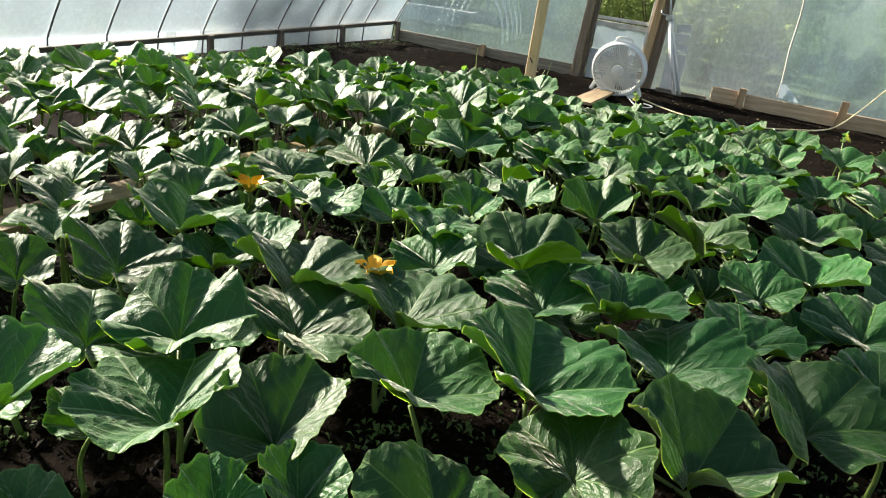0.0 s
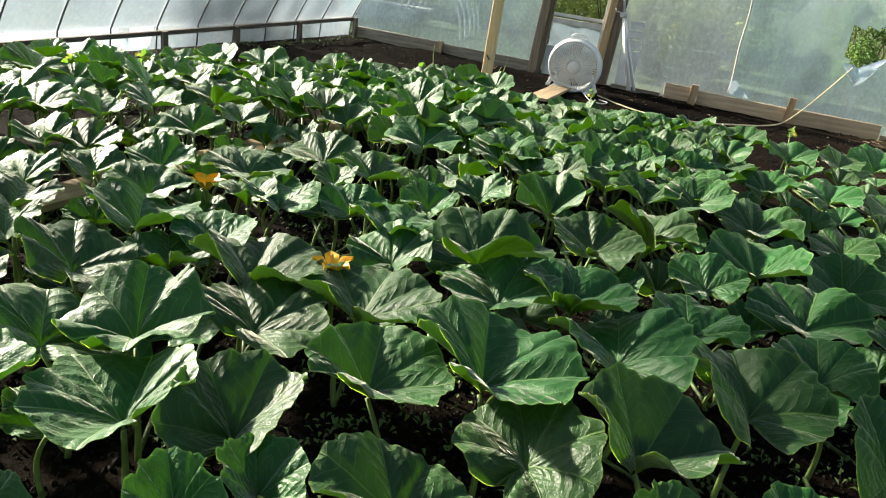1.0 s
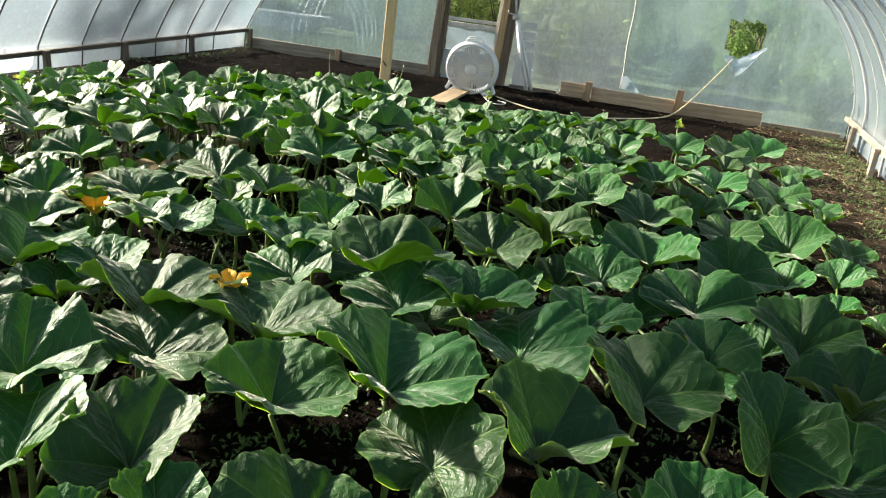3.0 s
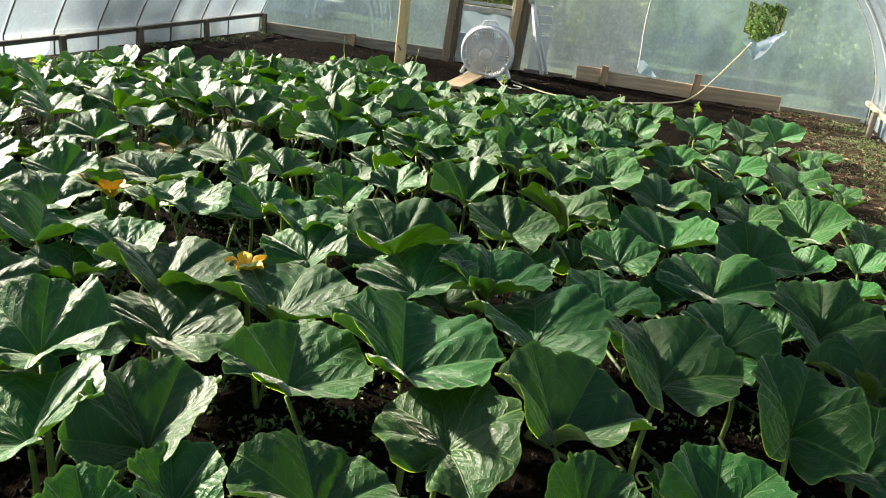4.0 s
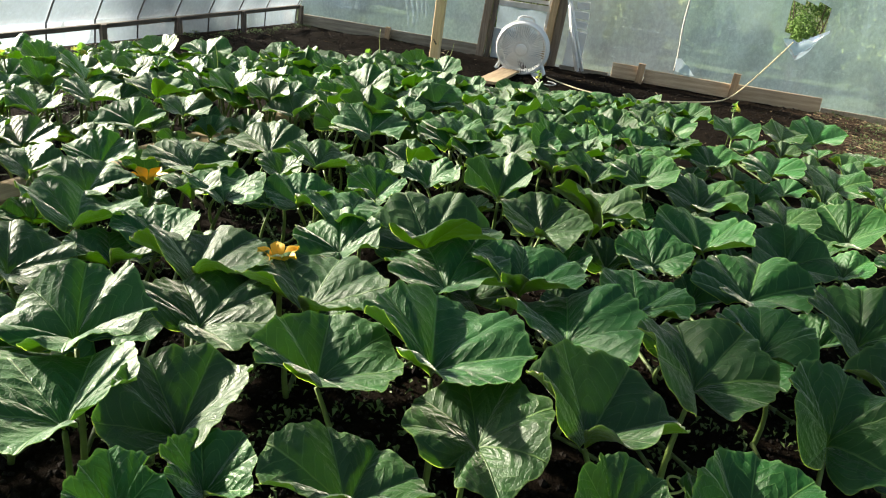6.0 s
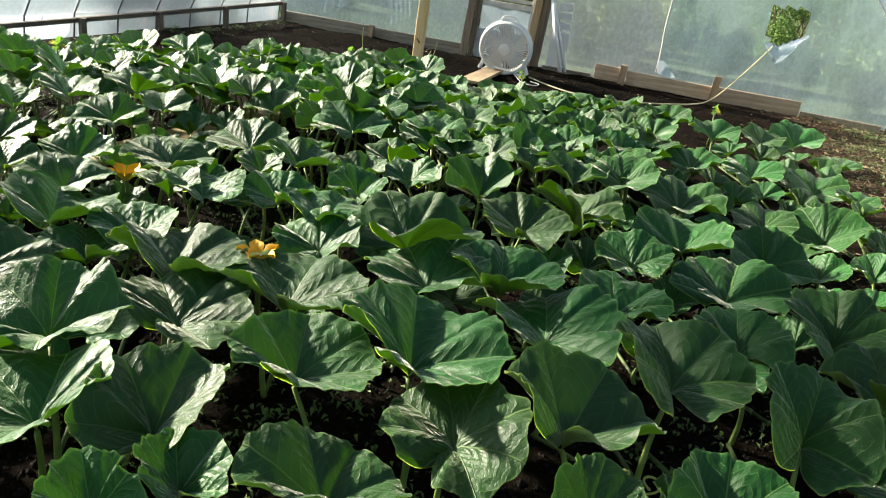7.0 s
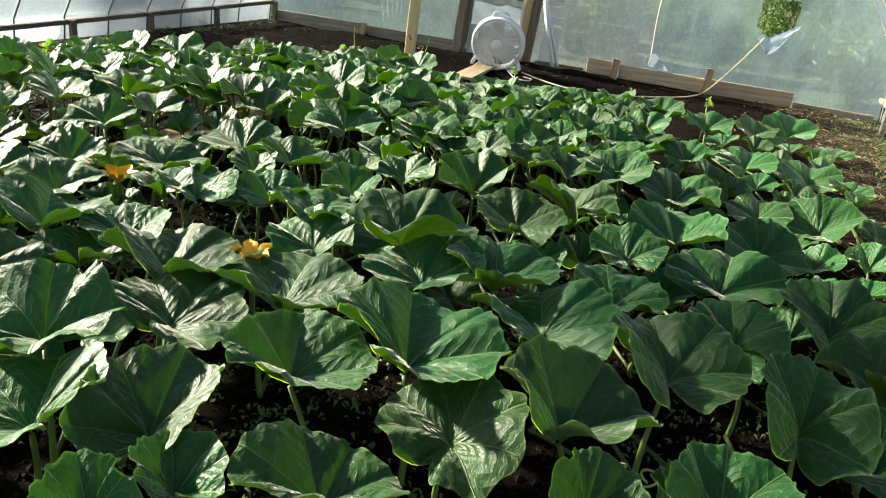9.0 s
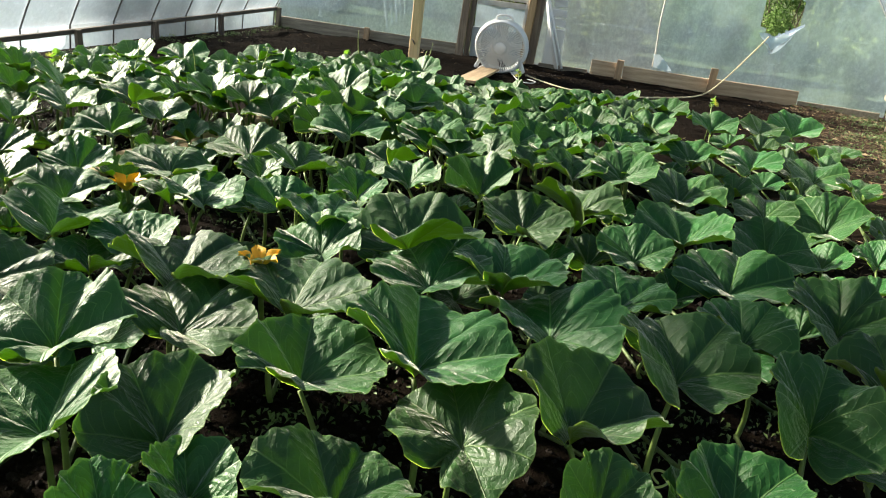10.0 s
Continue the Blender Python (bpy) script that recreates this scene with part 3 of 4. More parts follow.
# ---- fan ----
def build_fan():
    fan = thing("floor_fan", -2.14, 7.86, -0.005, "white round floor fan with a wire grille", "fan", rz=6)
    fan.scale = (0.93, 0.93, 0.93)
    R0 = 0.285
    up = pose(0, 0, 0.292, 7, 0, 0)

    def add(name, vf, mat, label="", parent=None):
        o = link_mesh(name, vf[0], vf[1], mat, parent or fan, label)
        if parent is None:
            o.matrix_basis = up
        return o
    prof = [(0.256, -0.075), (0.26, -0.088), (0.268, -0.09), (0.279, -0.078), (R0, -0.05), (R0, 0.045), (0.275, 0.075), (0.25, 0.08), (0.245, 0.06), (0.262, 0.04), (0.262, -0.045), (0.26, -0.07), (0.256, -0.075)]
    add("housing", lathe(prof, 56), WHITE_PLASTIC)
    prof2 = [(0.287, -0.02), (0.297, -0.015), (0.297, 0.0), (0.287, 0.005)]
    add("housing_rib", lathe(prof2, 56), WHITE_PLASTIC)
    ring_vf = ([], [])

    def push(acc, vf):
        o = len(acc[0])
        acc[0].extend(vf[0])
        acc[1].extend([tuple(i + o for i in fc) for fc in vf[1]])
    for r in (0.075, 0.256):
        push(ring_vf, tube_data([(r * math.cos(t), -0.086 - 0.02 * (1 - r / 0.24), r * math.sin(t)) for t in np.linspace(0, 2 * math.pi, 48, endpoint=False)], 0.0028, 6, True))
    for k in range(60):
        t = 2 * math.pi * k / 60
        push(ring_vf, tube_data([(r * math.cos(t + 0.25 * (0.24 - r)), -0.084 - 0.025 * (1 - (r / 0.24) ** 2), r * math.sin(t + 0.25 * (0.24 - r))) for r in (0.05, 0.1, 0.15, 0.2, 0.258)], 0.005, 5))
    add("front_grille", ring_vf, WIRE, "white radiating wire grille")
    cap = [(0.0, -0.124), (0.05, -0.122), (0.063, -0.116), (0.067, -0.1), (0.067, -0.09)]
    add("hub_cap", lathe(cap, 32), WHITE_PLASTIC, "round white hub cap")
    back = ([], [])
    for k in range(40):
        t = 2 * math.pi * k / 40
        push(back, tube_data([(r * math.cos(t), 0.075, r * math.sin(t)) for r in (0.05, 0.25)], 0.002, 5))
    add("rear_grille", back, WIRE)
    add("motor", lathe([(0.0, 0.02), (0.055, 0.02), (0.06, 0.03), (0.06, 0.08), (0.0, 0.082)], 24), GREY_PLASTIC)
    for k in range(5):
        vs, fs = [], []
        for i in range(9):
            r = 0.05 + 0.18 * i / 8
            half = 0.26 + 0.18 * i / 8
            for j in range(7):
                t = 2 * math.pi * k / 5 + half * (j / 6 - 0.5) * 2 + 0.5 * i / 8
                vs.append((r * math.cos(t), 0.02 * (j / 6 - 0.5) * 2 - 0.012, r * math.sin(t)))
        for i in range(8):
            for j in range(6):
                fs.append((i * 7 + j, (i + 1) * 7 + j, (i + 1) * 7 + j + 1, i * 7 + j + 1))
        add("blade", (vs, fs), WHITE_PLASTIC, "pale grey fan blade")
    hp = [(-0.085, 0.0, 0.272), (-0.08, 0.0, 0.305), (-0.05, 0.0, 0.325), (0.0, 0.0, 0.331), (0.05, 0.0, 0.325), (0.08, 0.0, 0.305), (0.085, 0.0, 0.272)]
    add("handle", tube_data(smooth_line(hp, 5), 0.012, 10), WHITE_PLASTIC, "white carrying handle")
    for s in (-1, 1):
        bm = box_bm(0.07, 0.24, 0.045, pose(s * 0.19, 0.02, 0.025, 0, 0, 0), 0.014)
        part("foot", bm, WHITE_PLASTIC, fan)
        bm = box_bm(0.035, 0.09, 0.17, pose(s * 0.235, 0.02, 0.11, 0, -s * 24, 0), 0.012)
        part("bracket", bm, WHITE_PLASTIC, fan)
        part("pivot_knob", (lambda b: (b.transform(pose(s * 0.296, 0.02, 0.28, 0, 90, 0)), b)[1])(cone_bm(0.026, 0.02)), DARK_PLASTIC, fan, "dark pivot knob")
    part("stand_bar", box_bm(0.36, 0.05, 0.03, pose(0, 0.05, 0.03, 0, 0, 0), 0.008), WHITE_PLASTIC, fan)
    tube("power_cable", smooth_line([(0.12, -0.02, 0.05), (0.2, -0.22, 0.03), (0.3, -0.45, 0.02), (0.42, -0.5, 0.02), (0.46, -0.36, 0.02), (0.36, -0.27, 0.02)], 6), 0.005, WIRE, fan, 6)


def cone_bm(r, depth):
    bm = bmesh.new()
    bmesh.ops.create_cone(bm, cap_ends=True, segments=20, radius1=r, radius2=r * 0.85, depth=depth)
    return bm


build_fan()

# ---- planks on the soil ----
for k, (x, y, ln, rz) in enumerate(((-2.71, 2.05, 1.15, 1.0), (-2.69, 3.25, 1.1, -1.5), (-2.66, 4.42, 1.1, 1.2), (-2.62, 5.35, 0.7, -2))):
    pl = thing("walk_plank", x, y, 0.035, "sun-bleached wooden plank laid on the soil as a walkway", "plank", "walkway planks", rz)
    part("plank", rough_plank(box_bm(0.19, ln, 0.028, None, 0.004), 0.002, 60 + k), WOOD_PLANK, pl)
pl = thing("fan_plank", -2.2, 7.36, 0.03, "bare wooden plank lying in front of the fan", "plank", rz=3)
part("plank", rough_plank(box_bm(0.19, 0.95, 0.026, None, 0.004), 0.002, 70), WOOD_PLANK, pl)


# ---- pumpkin plants ----
def leaf_mesh(R, shape, seed, fine):
    """Rounded blade with a sinus at the stalk: a funnel whose rim rises by cup, pitch, roll, fold and twist; veins lie in valleys."""
    rnd = random.Random(seed)
    cup, pitch, roll, fold, twist = shape
    n_phi, n_r = (168, 20) if fine else (112, 10)
    gap = 0.02
    off = rnd.uniform(0, 100)
    curl = rnd.uniform(0.1, 0.35)
    nw, phw, aw = rnd.choice((4, 5, 6)), rnd.uniform(0, 6.3), rnd.uniform(0.025, 0.06)
    lip = rnd.uniform(0.0, 0.22)
    nt_, ph_t = rnd.choice((23, 26, 29)), rnd.uniform(0, 6.3)
    pleat = rnd.uniform(0.06, 0.095)
    verts, uvs, faces = [], [], []
    for i in range(n_phi + 1):
        phi = -math.pi + gap + (2 * math.pi - 2 * gap) * i / n_phi
        side = math.pi - abs(phi)
        notch = min(1.0, (side / 0.3)) ** 0.7
        r_out = R * (0.95 + 0.07 * math.cos(phi)) * (0.3 + 0.7 * notch)
        r_out *= 1 + 0.05 * noise.noise(Vector((phi * 1.6, off, 0))) + 0.03 * noise.noise(Vector((phi * 5, off, 4)))
        r_out *= 1 + 0.03 * (abs(math.sin(phi * nt_ / 4 + ph_t)) - 0.6) + 0.016 * (abs(math.sin(phi * nt_ / 1.6 + ph_t)) - 0.5)
        rise = cup + pitch * math.cos(phi) + roll * math.sin(phi) + fold * math.cos(2 * phi) + twist * math.sin(2 * phi)
        rise = max(-0.6, min(1.25, rise)) + 0.3 * noise.noise(Vector((phi * 1.1, off, 2)))
        vphi = phi + 0.1 * math.sin(2 * phi + off) + 0.14 * noise.noise(Vector((phi * 1.3, off, 6)))
        r_out *= 1 + 0.035 * math.cos(2 * math.pi * vphi / 0.75)
        lap = 0.08 * max(0.0, 1 - side / 0.7) * (1 if phi > 0 else -1)
        turn = lip * max(0.0, 0.3 + noise.noise(Vector((phi * 1.1, off, 3))))
        prof = [(0.0, 0.0)]
        for j in range(1, n_r + 1):
            rho, prev = (j / n_r) ** 0.85, ((j - 1) / n_r) ** 0.85
            mid = (rho + prev) / 2
            e = curl * (1 - 1.7 * mid) + 0.5 * max(0.0, 0.22 - mid) * 4 - turn * max(0.0, mid - 0.7) * 6
            prof.append((prof[-1][0] + (rho - prev) * math.cos(e), prof[-1][1] + (rho - prev) * math.sin(e)))
        eh, ez = prof[-1]
        a = rise - math.atan2(ez, eh)
        k = r_out / math.hypot(eh, ez)
        ca, sa = math.cos(a) * k, math.sin(a) * k
        valley = abs(math.sin(math.pi * vphi / 0.75))
        for j in range(n_r + 1):
            rho = (j / n_r) ** 0.85
            h, z = prof[j][0] * ca - prof[j][1] * sa, prof[j][0] * sa + prof[j][1] * ca
            x, y = h * math.sin(phi), h * math.cos(phi)
            z += R * rho * rho * lap
            z += R * aw * rho ** 3.5 * math.sin(nw * phi + phw + 2 * math.sin(phi + off))
            z += R * 0.035 * rho * noise.noise(Vector((x * 1.9 / R, y * 1.9 / R, off)))
            z += R * 0.022 * rho * noise.noise(Vector((x * 4.2 / R, y * 4.2 / R, off + 9)))
            z += R * 0.012 * noise.noise(Vector((x * 10 / R, y * 10 / R, off + 5)))
            z += R * pleat * (1 + 0.7 * noise.noise(Vector((vphi * 1.4, off, 12)))) * (valley ** 0.8 - 0.6) * min(1.0, rho * 1.5)
            z += R * 0.04 * rho ** 5 * noise.noise(Vector((phi * 7, off, 8)))
            verts.append((x, y, z))
            uvs.append((vphi, rho))
    m = n_r + 1
    for i in range(n_phi):
        for j in range(n_r):
            if j == 0:
                faces.append((i * m, (i + 1) * m + 1, i * m + 1))
            else:
                faces.append((i * m + j, (i + 1) * m + j, (i + 1) * m + j + 1, i * m + j + 1))
    return verts, [f[::-1] for f in faces], uvs


LEAF_SPOTS = []
count = [0]


def leaf_on(plant, px, py, lx, ly, lz, R, az, shape, rnd):
    """One leaf blade with its stalk; az: clockwise from +y to which the tip points."""
    count[0] += 1
    near = py + ly < 2.7
    v, f, uv = leaf_mesh(R, shape, 1000 + count[0], near)
    n = len(v)
    v = v + [(a, b, c - 0.0016) for a, b, c in v]
    ob = link_mesh("leaf", v, f + [tuple(i + n for i in q[::-1]) for q in f], LEAF, plant, "", True, uv + uv)
    ob.data.materials.append(LEAF_UNDER)
    ob.data.polygons.foreach_set("material_index", [0] * len(f) + [1] * len(f))
    m = Matrix.Translation((lx, ly, lz)) @ Matrix.Rotation(radians(-az), 4, "Z")
    ob.matrix_basis = m
    gx, gy = px + lx, py + ly
    a = rnd.uniform(0, 2 * math.pi)
    d = rnd.uniform(0.01, 0.07)
    bx, by = gx + d * math.cos(a), gy + d * math.sin(a)
    bz = soil_height(bx, by) - 0.02
    top = Vector((lx, ly, lz - 0.004))
    base = Vector((bx - px, by - py, bz))
    pts = []
    for k in range(8):
        t = k / 7
        q = base.lerp(top, t)
        q += Vector((math.cos(a), math.sin(a), 0)) * 0.035 * math.sin(math.pi * t)
        pts.append(q)
    r = 0.0042 + 0.014 * R
    tube("leaf_stalk", pts, [r * (1.25 - 0.45 * k / 7) for k in range(8)], STALK, plant, 7)
    LEAF_SPOTS.append((gx, gy, lz, R))
    return base


PLANT_LABEL = "pumpkin plant with broad dark green cupped leaves on the soil"


def pumpkin_plant(px, py, leaves, label=PLANT_LABEL, group="pumpkin plants"):
    plant = thing("pumpkin_plant", px, py, 0, label, "pumpkin plant", group)
    rnd = random.Random(int(px * 1000) * 7 + int(py * 1000))
    bases = []
    for lx, ly, lz, R, az, *shape in leaves:
        bases.append(leaf_on(plant, px, py, lx, ly, lz, R, az, shape, rnd))
    bases.sort(key=lambda b: b.x + 0.6 * b.y)
    if len(bases) > 1:
        pts = smooth_line([(b.x, b.y, soil_height(px + b.x, py + b.y) + 0.012) for b in bases], 5)
        tube("vine", pts, 0.0065, VINE, plant, 7)
    return plant


# each leaf: place on the plant, height, radius, bearing, then cup, pitch, roll, fold and twist of the blade
pumpkin_plant(-1.32, 0.76, [(0, 0.01, 0.27, 0.205, -94, 0.72, -0.1, -0.11, -0.05, 0.1)])
pumpkin_plant(-0.91, 0.71, [(0.13, 0.08, 0.27, 0.124, -47, 0.78, 0.3, 0.07, -0.16, 0.01), (-0.14, -0.07, 0.26, 0.089, -81, 0.73, 0.16, -0.24, -0.22, 0.04)])
pumpkin_plant(-2.15, 1.56, [(0, 0, 0.27, 0.166, -48, 0.5, -0.09, -0.12, -0.08, 0.03)])
pumpkin_plant(-1.61, 1.28, [(0.35, -0.1, 0.27, 0.201, 13, 0.55, 0.17, 0.13, 0.06, -0.12), (0.09, 0.28, 0.26, 0.153, -42, 0.48, -0.23, -0.12, 0.02, 0.02), (0.2, -0.23, 0.27, 0.19, -52, 0.36, 0.05, -0.42, -0.05, 0), (-0.05, 0.07, 0.27, 0.189, -37, 0.45, 0.05, -0.3, -0.05, 0), (-0.19, -0.12, 0.27, 0.128, -58, 0.63, 0.24, -0.05, -0.11, -0.01), (-0.38, 0.13, 0.27, 0.146, -55, 0.51, -0.08, 0.14, -0.14, 0)])
pumpkin_plant(-0.78, 1.15, [(-0.08, -0.12, 0.26, 0.19, -20, 0.64, 0.1, 0.03, -0.12, 0), (0.07, -0.24, 0.27, 0.122, -37, 0.78, 0.06, -0.12, -0.1, 0.01), (0.3, -0.15, 0.26, 0.176, -93, 0.55, 0.05, -0.24, 0, 0.12), (-0.27, -0.21, 0.27, 0.203, -68, 0.51, -0.18, 0.1, -0.04, -0.22), (-0.31, 0.24, 0.27, 0.192, -6, 0.44, 0, -0.07, 0.06, 0.09), (0.06, 0.16, 0.28, 0.185, 23, 0.54, -0.09, -0.08, 0.07, -0.02), (0.26, 0.33, 0.28, 0.245, 26, 0.57, -0.23, -0.06, 0.07, 0.06)])
pumpkin_plant(-0.05, 1.29, [(-0.29, 0.01, 0.26, 0.172, 13, 0.41, 0.23, 0.02, 0.07, 0.04), (-0.09, 0.12, 0.27, 0.219, 5, 0.65, -0.15, -0.18, -0.06, 0.05), (0, -0.1, 0.27, 0.131, -2, 0.75, 0.22, -0.19, -0.16, -0.03), (0.23, -0.01, 0.28, 0.16, 47, 0.7, 0.02, 0.01, -0.07, 0.04), (0.15, -0.01, 0.27, 0.098, 12, 0.66, -0.16, -0.17, -0.16, -0.06)])
pumpkin_plant(-3.04, 2.01, [(0, 0, 0.27, 0.167, -45, 0.61, 0.09, 0.09, -0.13, -0.02)])
pumpkin_plant(-2.46, 1.95, [(0.29, 0.26, 0.27, 0.155, -52, 0.51, 0.14, 0, -0.02, 0.04), (-0.07, 0.23, 0.27, 0.166, -60, 0.47, 0.05, 0.05, -0.01, 0.06), (0.2, 0.02, 0.27, 0.139, -45, 0.59, 0.12, 0.02, -0.1, 0), (0.12, -0.2, 0.27, 0.157, -61, 0.48, -0.03, 0.14, -0.05, 0.03), (-0.2, 0.15, 0.27, 0.161, -43, 0.57, 0.1, 0.12, -0.08, 0.03), (-0.06, -0.31, 0.27, 0.123, -54, 0.61, 0.12, 0.11, -0.15, 0.04), (-0.3, -0.13, 0.27, 0.153, -55, 0.58, 0.02, 0.02, -0.12, -0.01)])
pumpkin_plant(-1.63, 1.99, [(0.37, -0.39, 0.27, 0.22, -24, 0.53, -0.2, -0.13, -0.03, 0.05), (0.13, -0.26, 0.27, 0.162, -26, 0.49, 0, 0.08, -0.08, -0.03), (-0.14, -0.3, 0.27, 0.214, -30, 0.51, -0.11, -0.16, -0.1, 0), (-0.34, -0.05, 0.27, 0.178, -15, 0.36, -0.01, -0.02, 0, -0.09), (-0.23, 0.35, 0.28, 0.19, -53, 0.38, -0.01, -0.07, 0.03, 0.01), (0.04, 0.18, 0.27, 0.175, -41, 0.47, -0.07, -0.07, -0.16, 0.03), (-0.05, 0.12, 0.27, 0.142, -56, 0.61, -0.05, -0.05, -0.06, 0.05), (0.25, 0.33, 0.26, 0.156, -19, 0.51, 0.02, -0.01, -0.04, -0.05)])
pumpkin_plant(-0.84, 1.99, [(-0.08, -0.38, 0.27, 0.22, -9, 0.53, -0.12, -0.04, 0.02, 0.13), (0.18, -0.05, 0.27, 0.207, -2, 0.38, -0.07, 0.01, 0, 0.02), (0.37, 0.05, 0.27, 0.211, 26, 0.58, -0.17, 0.04, 0.01, -0.02), (0.02, 0.18, 0.28, 0.242, 38, 0.52, -0.02, 0.1, -0.17, -0.16), (-0.29, 0.2, 0.27, 0.212, -5, 0.5, -0.13, -0.06, -0.02, 0.06), (-0.2, 0.01, 0.27, 0.165, -32, 0.48, 0.07, 0.12, -0.08, 0.02)])
pumpkin_plant(0.03, 1.89, [(0.31, -0.21, 0.28, 0.184, 6, 0.59, 0.3, -0.19, -0.2, 0.13), (-0.31, -0.05, 0.26, 0.229, -9, 0.42, -0.05, 0.05, -0.07, 0.19), (-0.17, 0.23, 0.27, 0.173, -12, 0.51, -0.06, -0.15, -0.02, 0), (0.02, -0.11, 0.27, 0.21, -13, 0.53, 0.12, -0.14, -0.18, 0.08), (0.17, 0.17, 0.27, 0.165, -10, 0.58, 0.08, -0.09, -0.06, 0.1)])
pumpkin_plant(0.57, 1.93, [(-0.01, 0.04, 0.27, 0.203, 57, 0.68, 0.01, 0.16, -0.01, -0.07), (-0.05, -0.21, 0.22, 0.17, 52, 0.5, 0.1, 0, -0.05, 0), (0.05, 0.17, 0.2, 0.16, 23, 0.5, 0.1, 0, -0.05, 0.1)])
pumpkin_plant(-2.97, 2.64, [(0.05, 0.29, 0.27, 0.18, -46, 0.5, 0.09, -0.06, -0.14, 0.04), (-0.14, -0.22, 0.27, 0.214, -83, 0.44, -0.03, 0.11, 0, 0), (0.1, -0.07, 0.27, 0.162, -48, 0.58, 0.08, -0.06, -0.08, -0.01)])
pumpkin_plant(-2.46, 2.87, [(0, -0.16, 0.27, 0.165, -54, 0.46, 0.17, 0.11, 0.04, 0.05), (0.01, 0.16, 0.27, 0.157, -46, 0.54, 0.09, 0, -0.07, 0.05)])
pumpkin_plant(-1.5, 2.78, [(-0.04, -0.05, 0.27, 0.167, -13, 0.5, -0.04, -0.14, -0.01, 0), (-0.11, -0.22, 0.27, 0.124, -27, 0.58, 0.01, 0.04, -0.12, -0.03), (-0.31, 0.01, 0.27, 0.183, -38, 0.44, 0.07, 0.09, 0, 0.04), (0.23, -0.02, 0.27, 0.138, -15, 0.61, 0, 0.07, -0.07, -0.03), (0.23, 0.28, 0.27, 0.152, 5, 0.58, -0.11, 0.09, -0.02, -0.08)])
pumpkin_plant(-0.81, 2.73, [(0.4, 0.12, 0.27, 0.215, -32, 0.57, -0.16, -0.11, -0.19, 0.13), (0.26, -0.15, 0.27, 0.194, 7, 0.48, 0.03, -0.1, -0.04, 0), (0.02, 0.1, 0.28, 0.207, -9, 0.66, 0.13, 0.05, -0.07, -0.02), (-0.28, 0.1, 0.27, 0.148, -15, 0.56, 0.08, 0.04, -0.06, 0.01), (-0.38, -0.17, 0.27, 0.14, -25, 0.56, 0.05, 0, -0.07, -0.02)])
pumpkin_plant(0, 2.69, [(0.17, -0.14, 0.22, 0.228, 51, 0.39, 0.03, -0.01, 0.02, -0.01), (-0.15, -0.14, 0.26, 0.16, -26, 0.49, 0.19, 0.07, -0.03, 0.04), (-0.01, 0.27, 0.21, 0.228, -16, 0.47, -0.01, 0.04, -0.02, -0.03)])
pumpkin_plant(0.49, 2.43, [(0, 0, 0.21, 0.212, -7, 0.54, 0.23, -0.04, -0.1, 0.13)])
pumpkin_plant(-2.69, 3.44, [(-0.09, -0.2, 0.27, 0.192, -16, 0.58, -0.09, -0.03, 0, -0.1), (0.1, 0.19, 0.27, 0.178, -32, 0.64, 0.12, 0.08, -0.07, 0.04)])
pumpkin_plant(-1.43, 3.42, [(-0.19, -0.05, 0.28, 0.206, -26, 0.37, 0.15, 0.04, 0.02, 0.01), (0.19, 0.05, 0.27, 0.209, -3, 0.5, 0.03, 0, 0.01, 0.03)])
pumpkin_plant(-0.78, 3.56, [(0.06, -0.13, 0.27, 0.16, -10, 0.61, -0.07, -0.07, -0.02, 0.03), (0.25, -0.17, 0.27, 0.18, -17, 0.57, 0.05, -0.04, -0.08, -0.01), (-0.3, -0.19, 0.27, 0.162, -14, 0.56, -0.02, -0.03, 0.02, -0.02), (-0.11, 0.08, 0.27, 0.178, -6, 0.5, 0.12, 0.02, -0.04, 0.06), (0.1, 0.4, 0.27, 0.171, -13, 0.59, 0.12, 0.01, -0.1, 0.03)])
pumpkin_plant(0.07, 3.65, [(0.26, -0.3, 0.1, 0.209, -18, 0.47, 0.3, -0.09, -0.02, 0.06), (-0.13, -0.22, 0.23, 0.219, 24, 0.51, 0.09, -0.04, -0.04, 0), (-0.4, 0.2, 0.27, 0.181, -7, 0.59, -0.01, 0.13, -0.07, -0.04), (0.27, 0.32, 0.09, 0.179, 3, 0.43, 0.11, 0.04, -0.02, -0.01)])
pumpkin_plant(0.62, 3.96, [(0, 0, 0.07, 0.244, 39, 0.54, 0.35, 0.04, -0.1, -0.12)])
pumpkin_plant(-2.06, 4.17, [(0, 0, 0.27, 0.215, -14, 0.59, 0.37, 0.12, 0.01, 0)])
pumpkin_plant(-1.26, 4.08, [(0, 0, 0.27, 0.179, -16, 0.55, 0.1, 0, -0.08, 0.01)])
pumpkin_plant(-0.61, 4.3, [(0, 0, 0.27, 0.192, 5, 0.61, 0.27, 0.08, 0, 0.05)])
pumpkin_plant(-0.19, 4.31, [(-0.13, 0.02, 0.27, 0.2, 6, 0.49, 0, -0.06, -0.07, -0.02), (0.13, -0.02, 0.23, 0.183, 24, 0.49, 0.12, -0.02, -0.08, -0.03)])
pumpkin_plant(-0.5, 5.03, [(0, 0, 0.27, 0.168, 9, 0.62, 0.12, 0.05, -0.1, -0.04)])
pumpkin_plant(0, 5.18, [(-0.29, 0.03, 0.27, 0.194, -9, 0.57, 0.14, 0.05, -0.04, 0), (0.01, 0.22, 0.2, 0.199, -7, 0.52, 0.15, -0.01, -0.08, 0.04), (0.28, -0.26, 0.11, 0.204, -1, 0.4, 0.16, 0.02, -0.07, 0.01)])
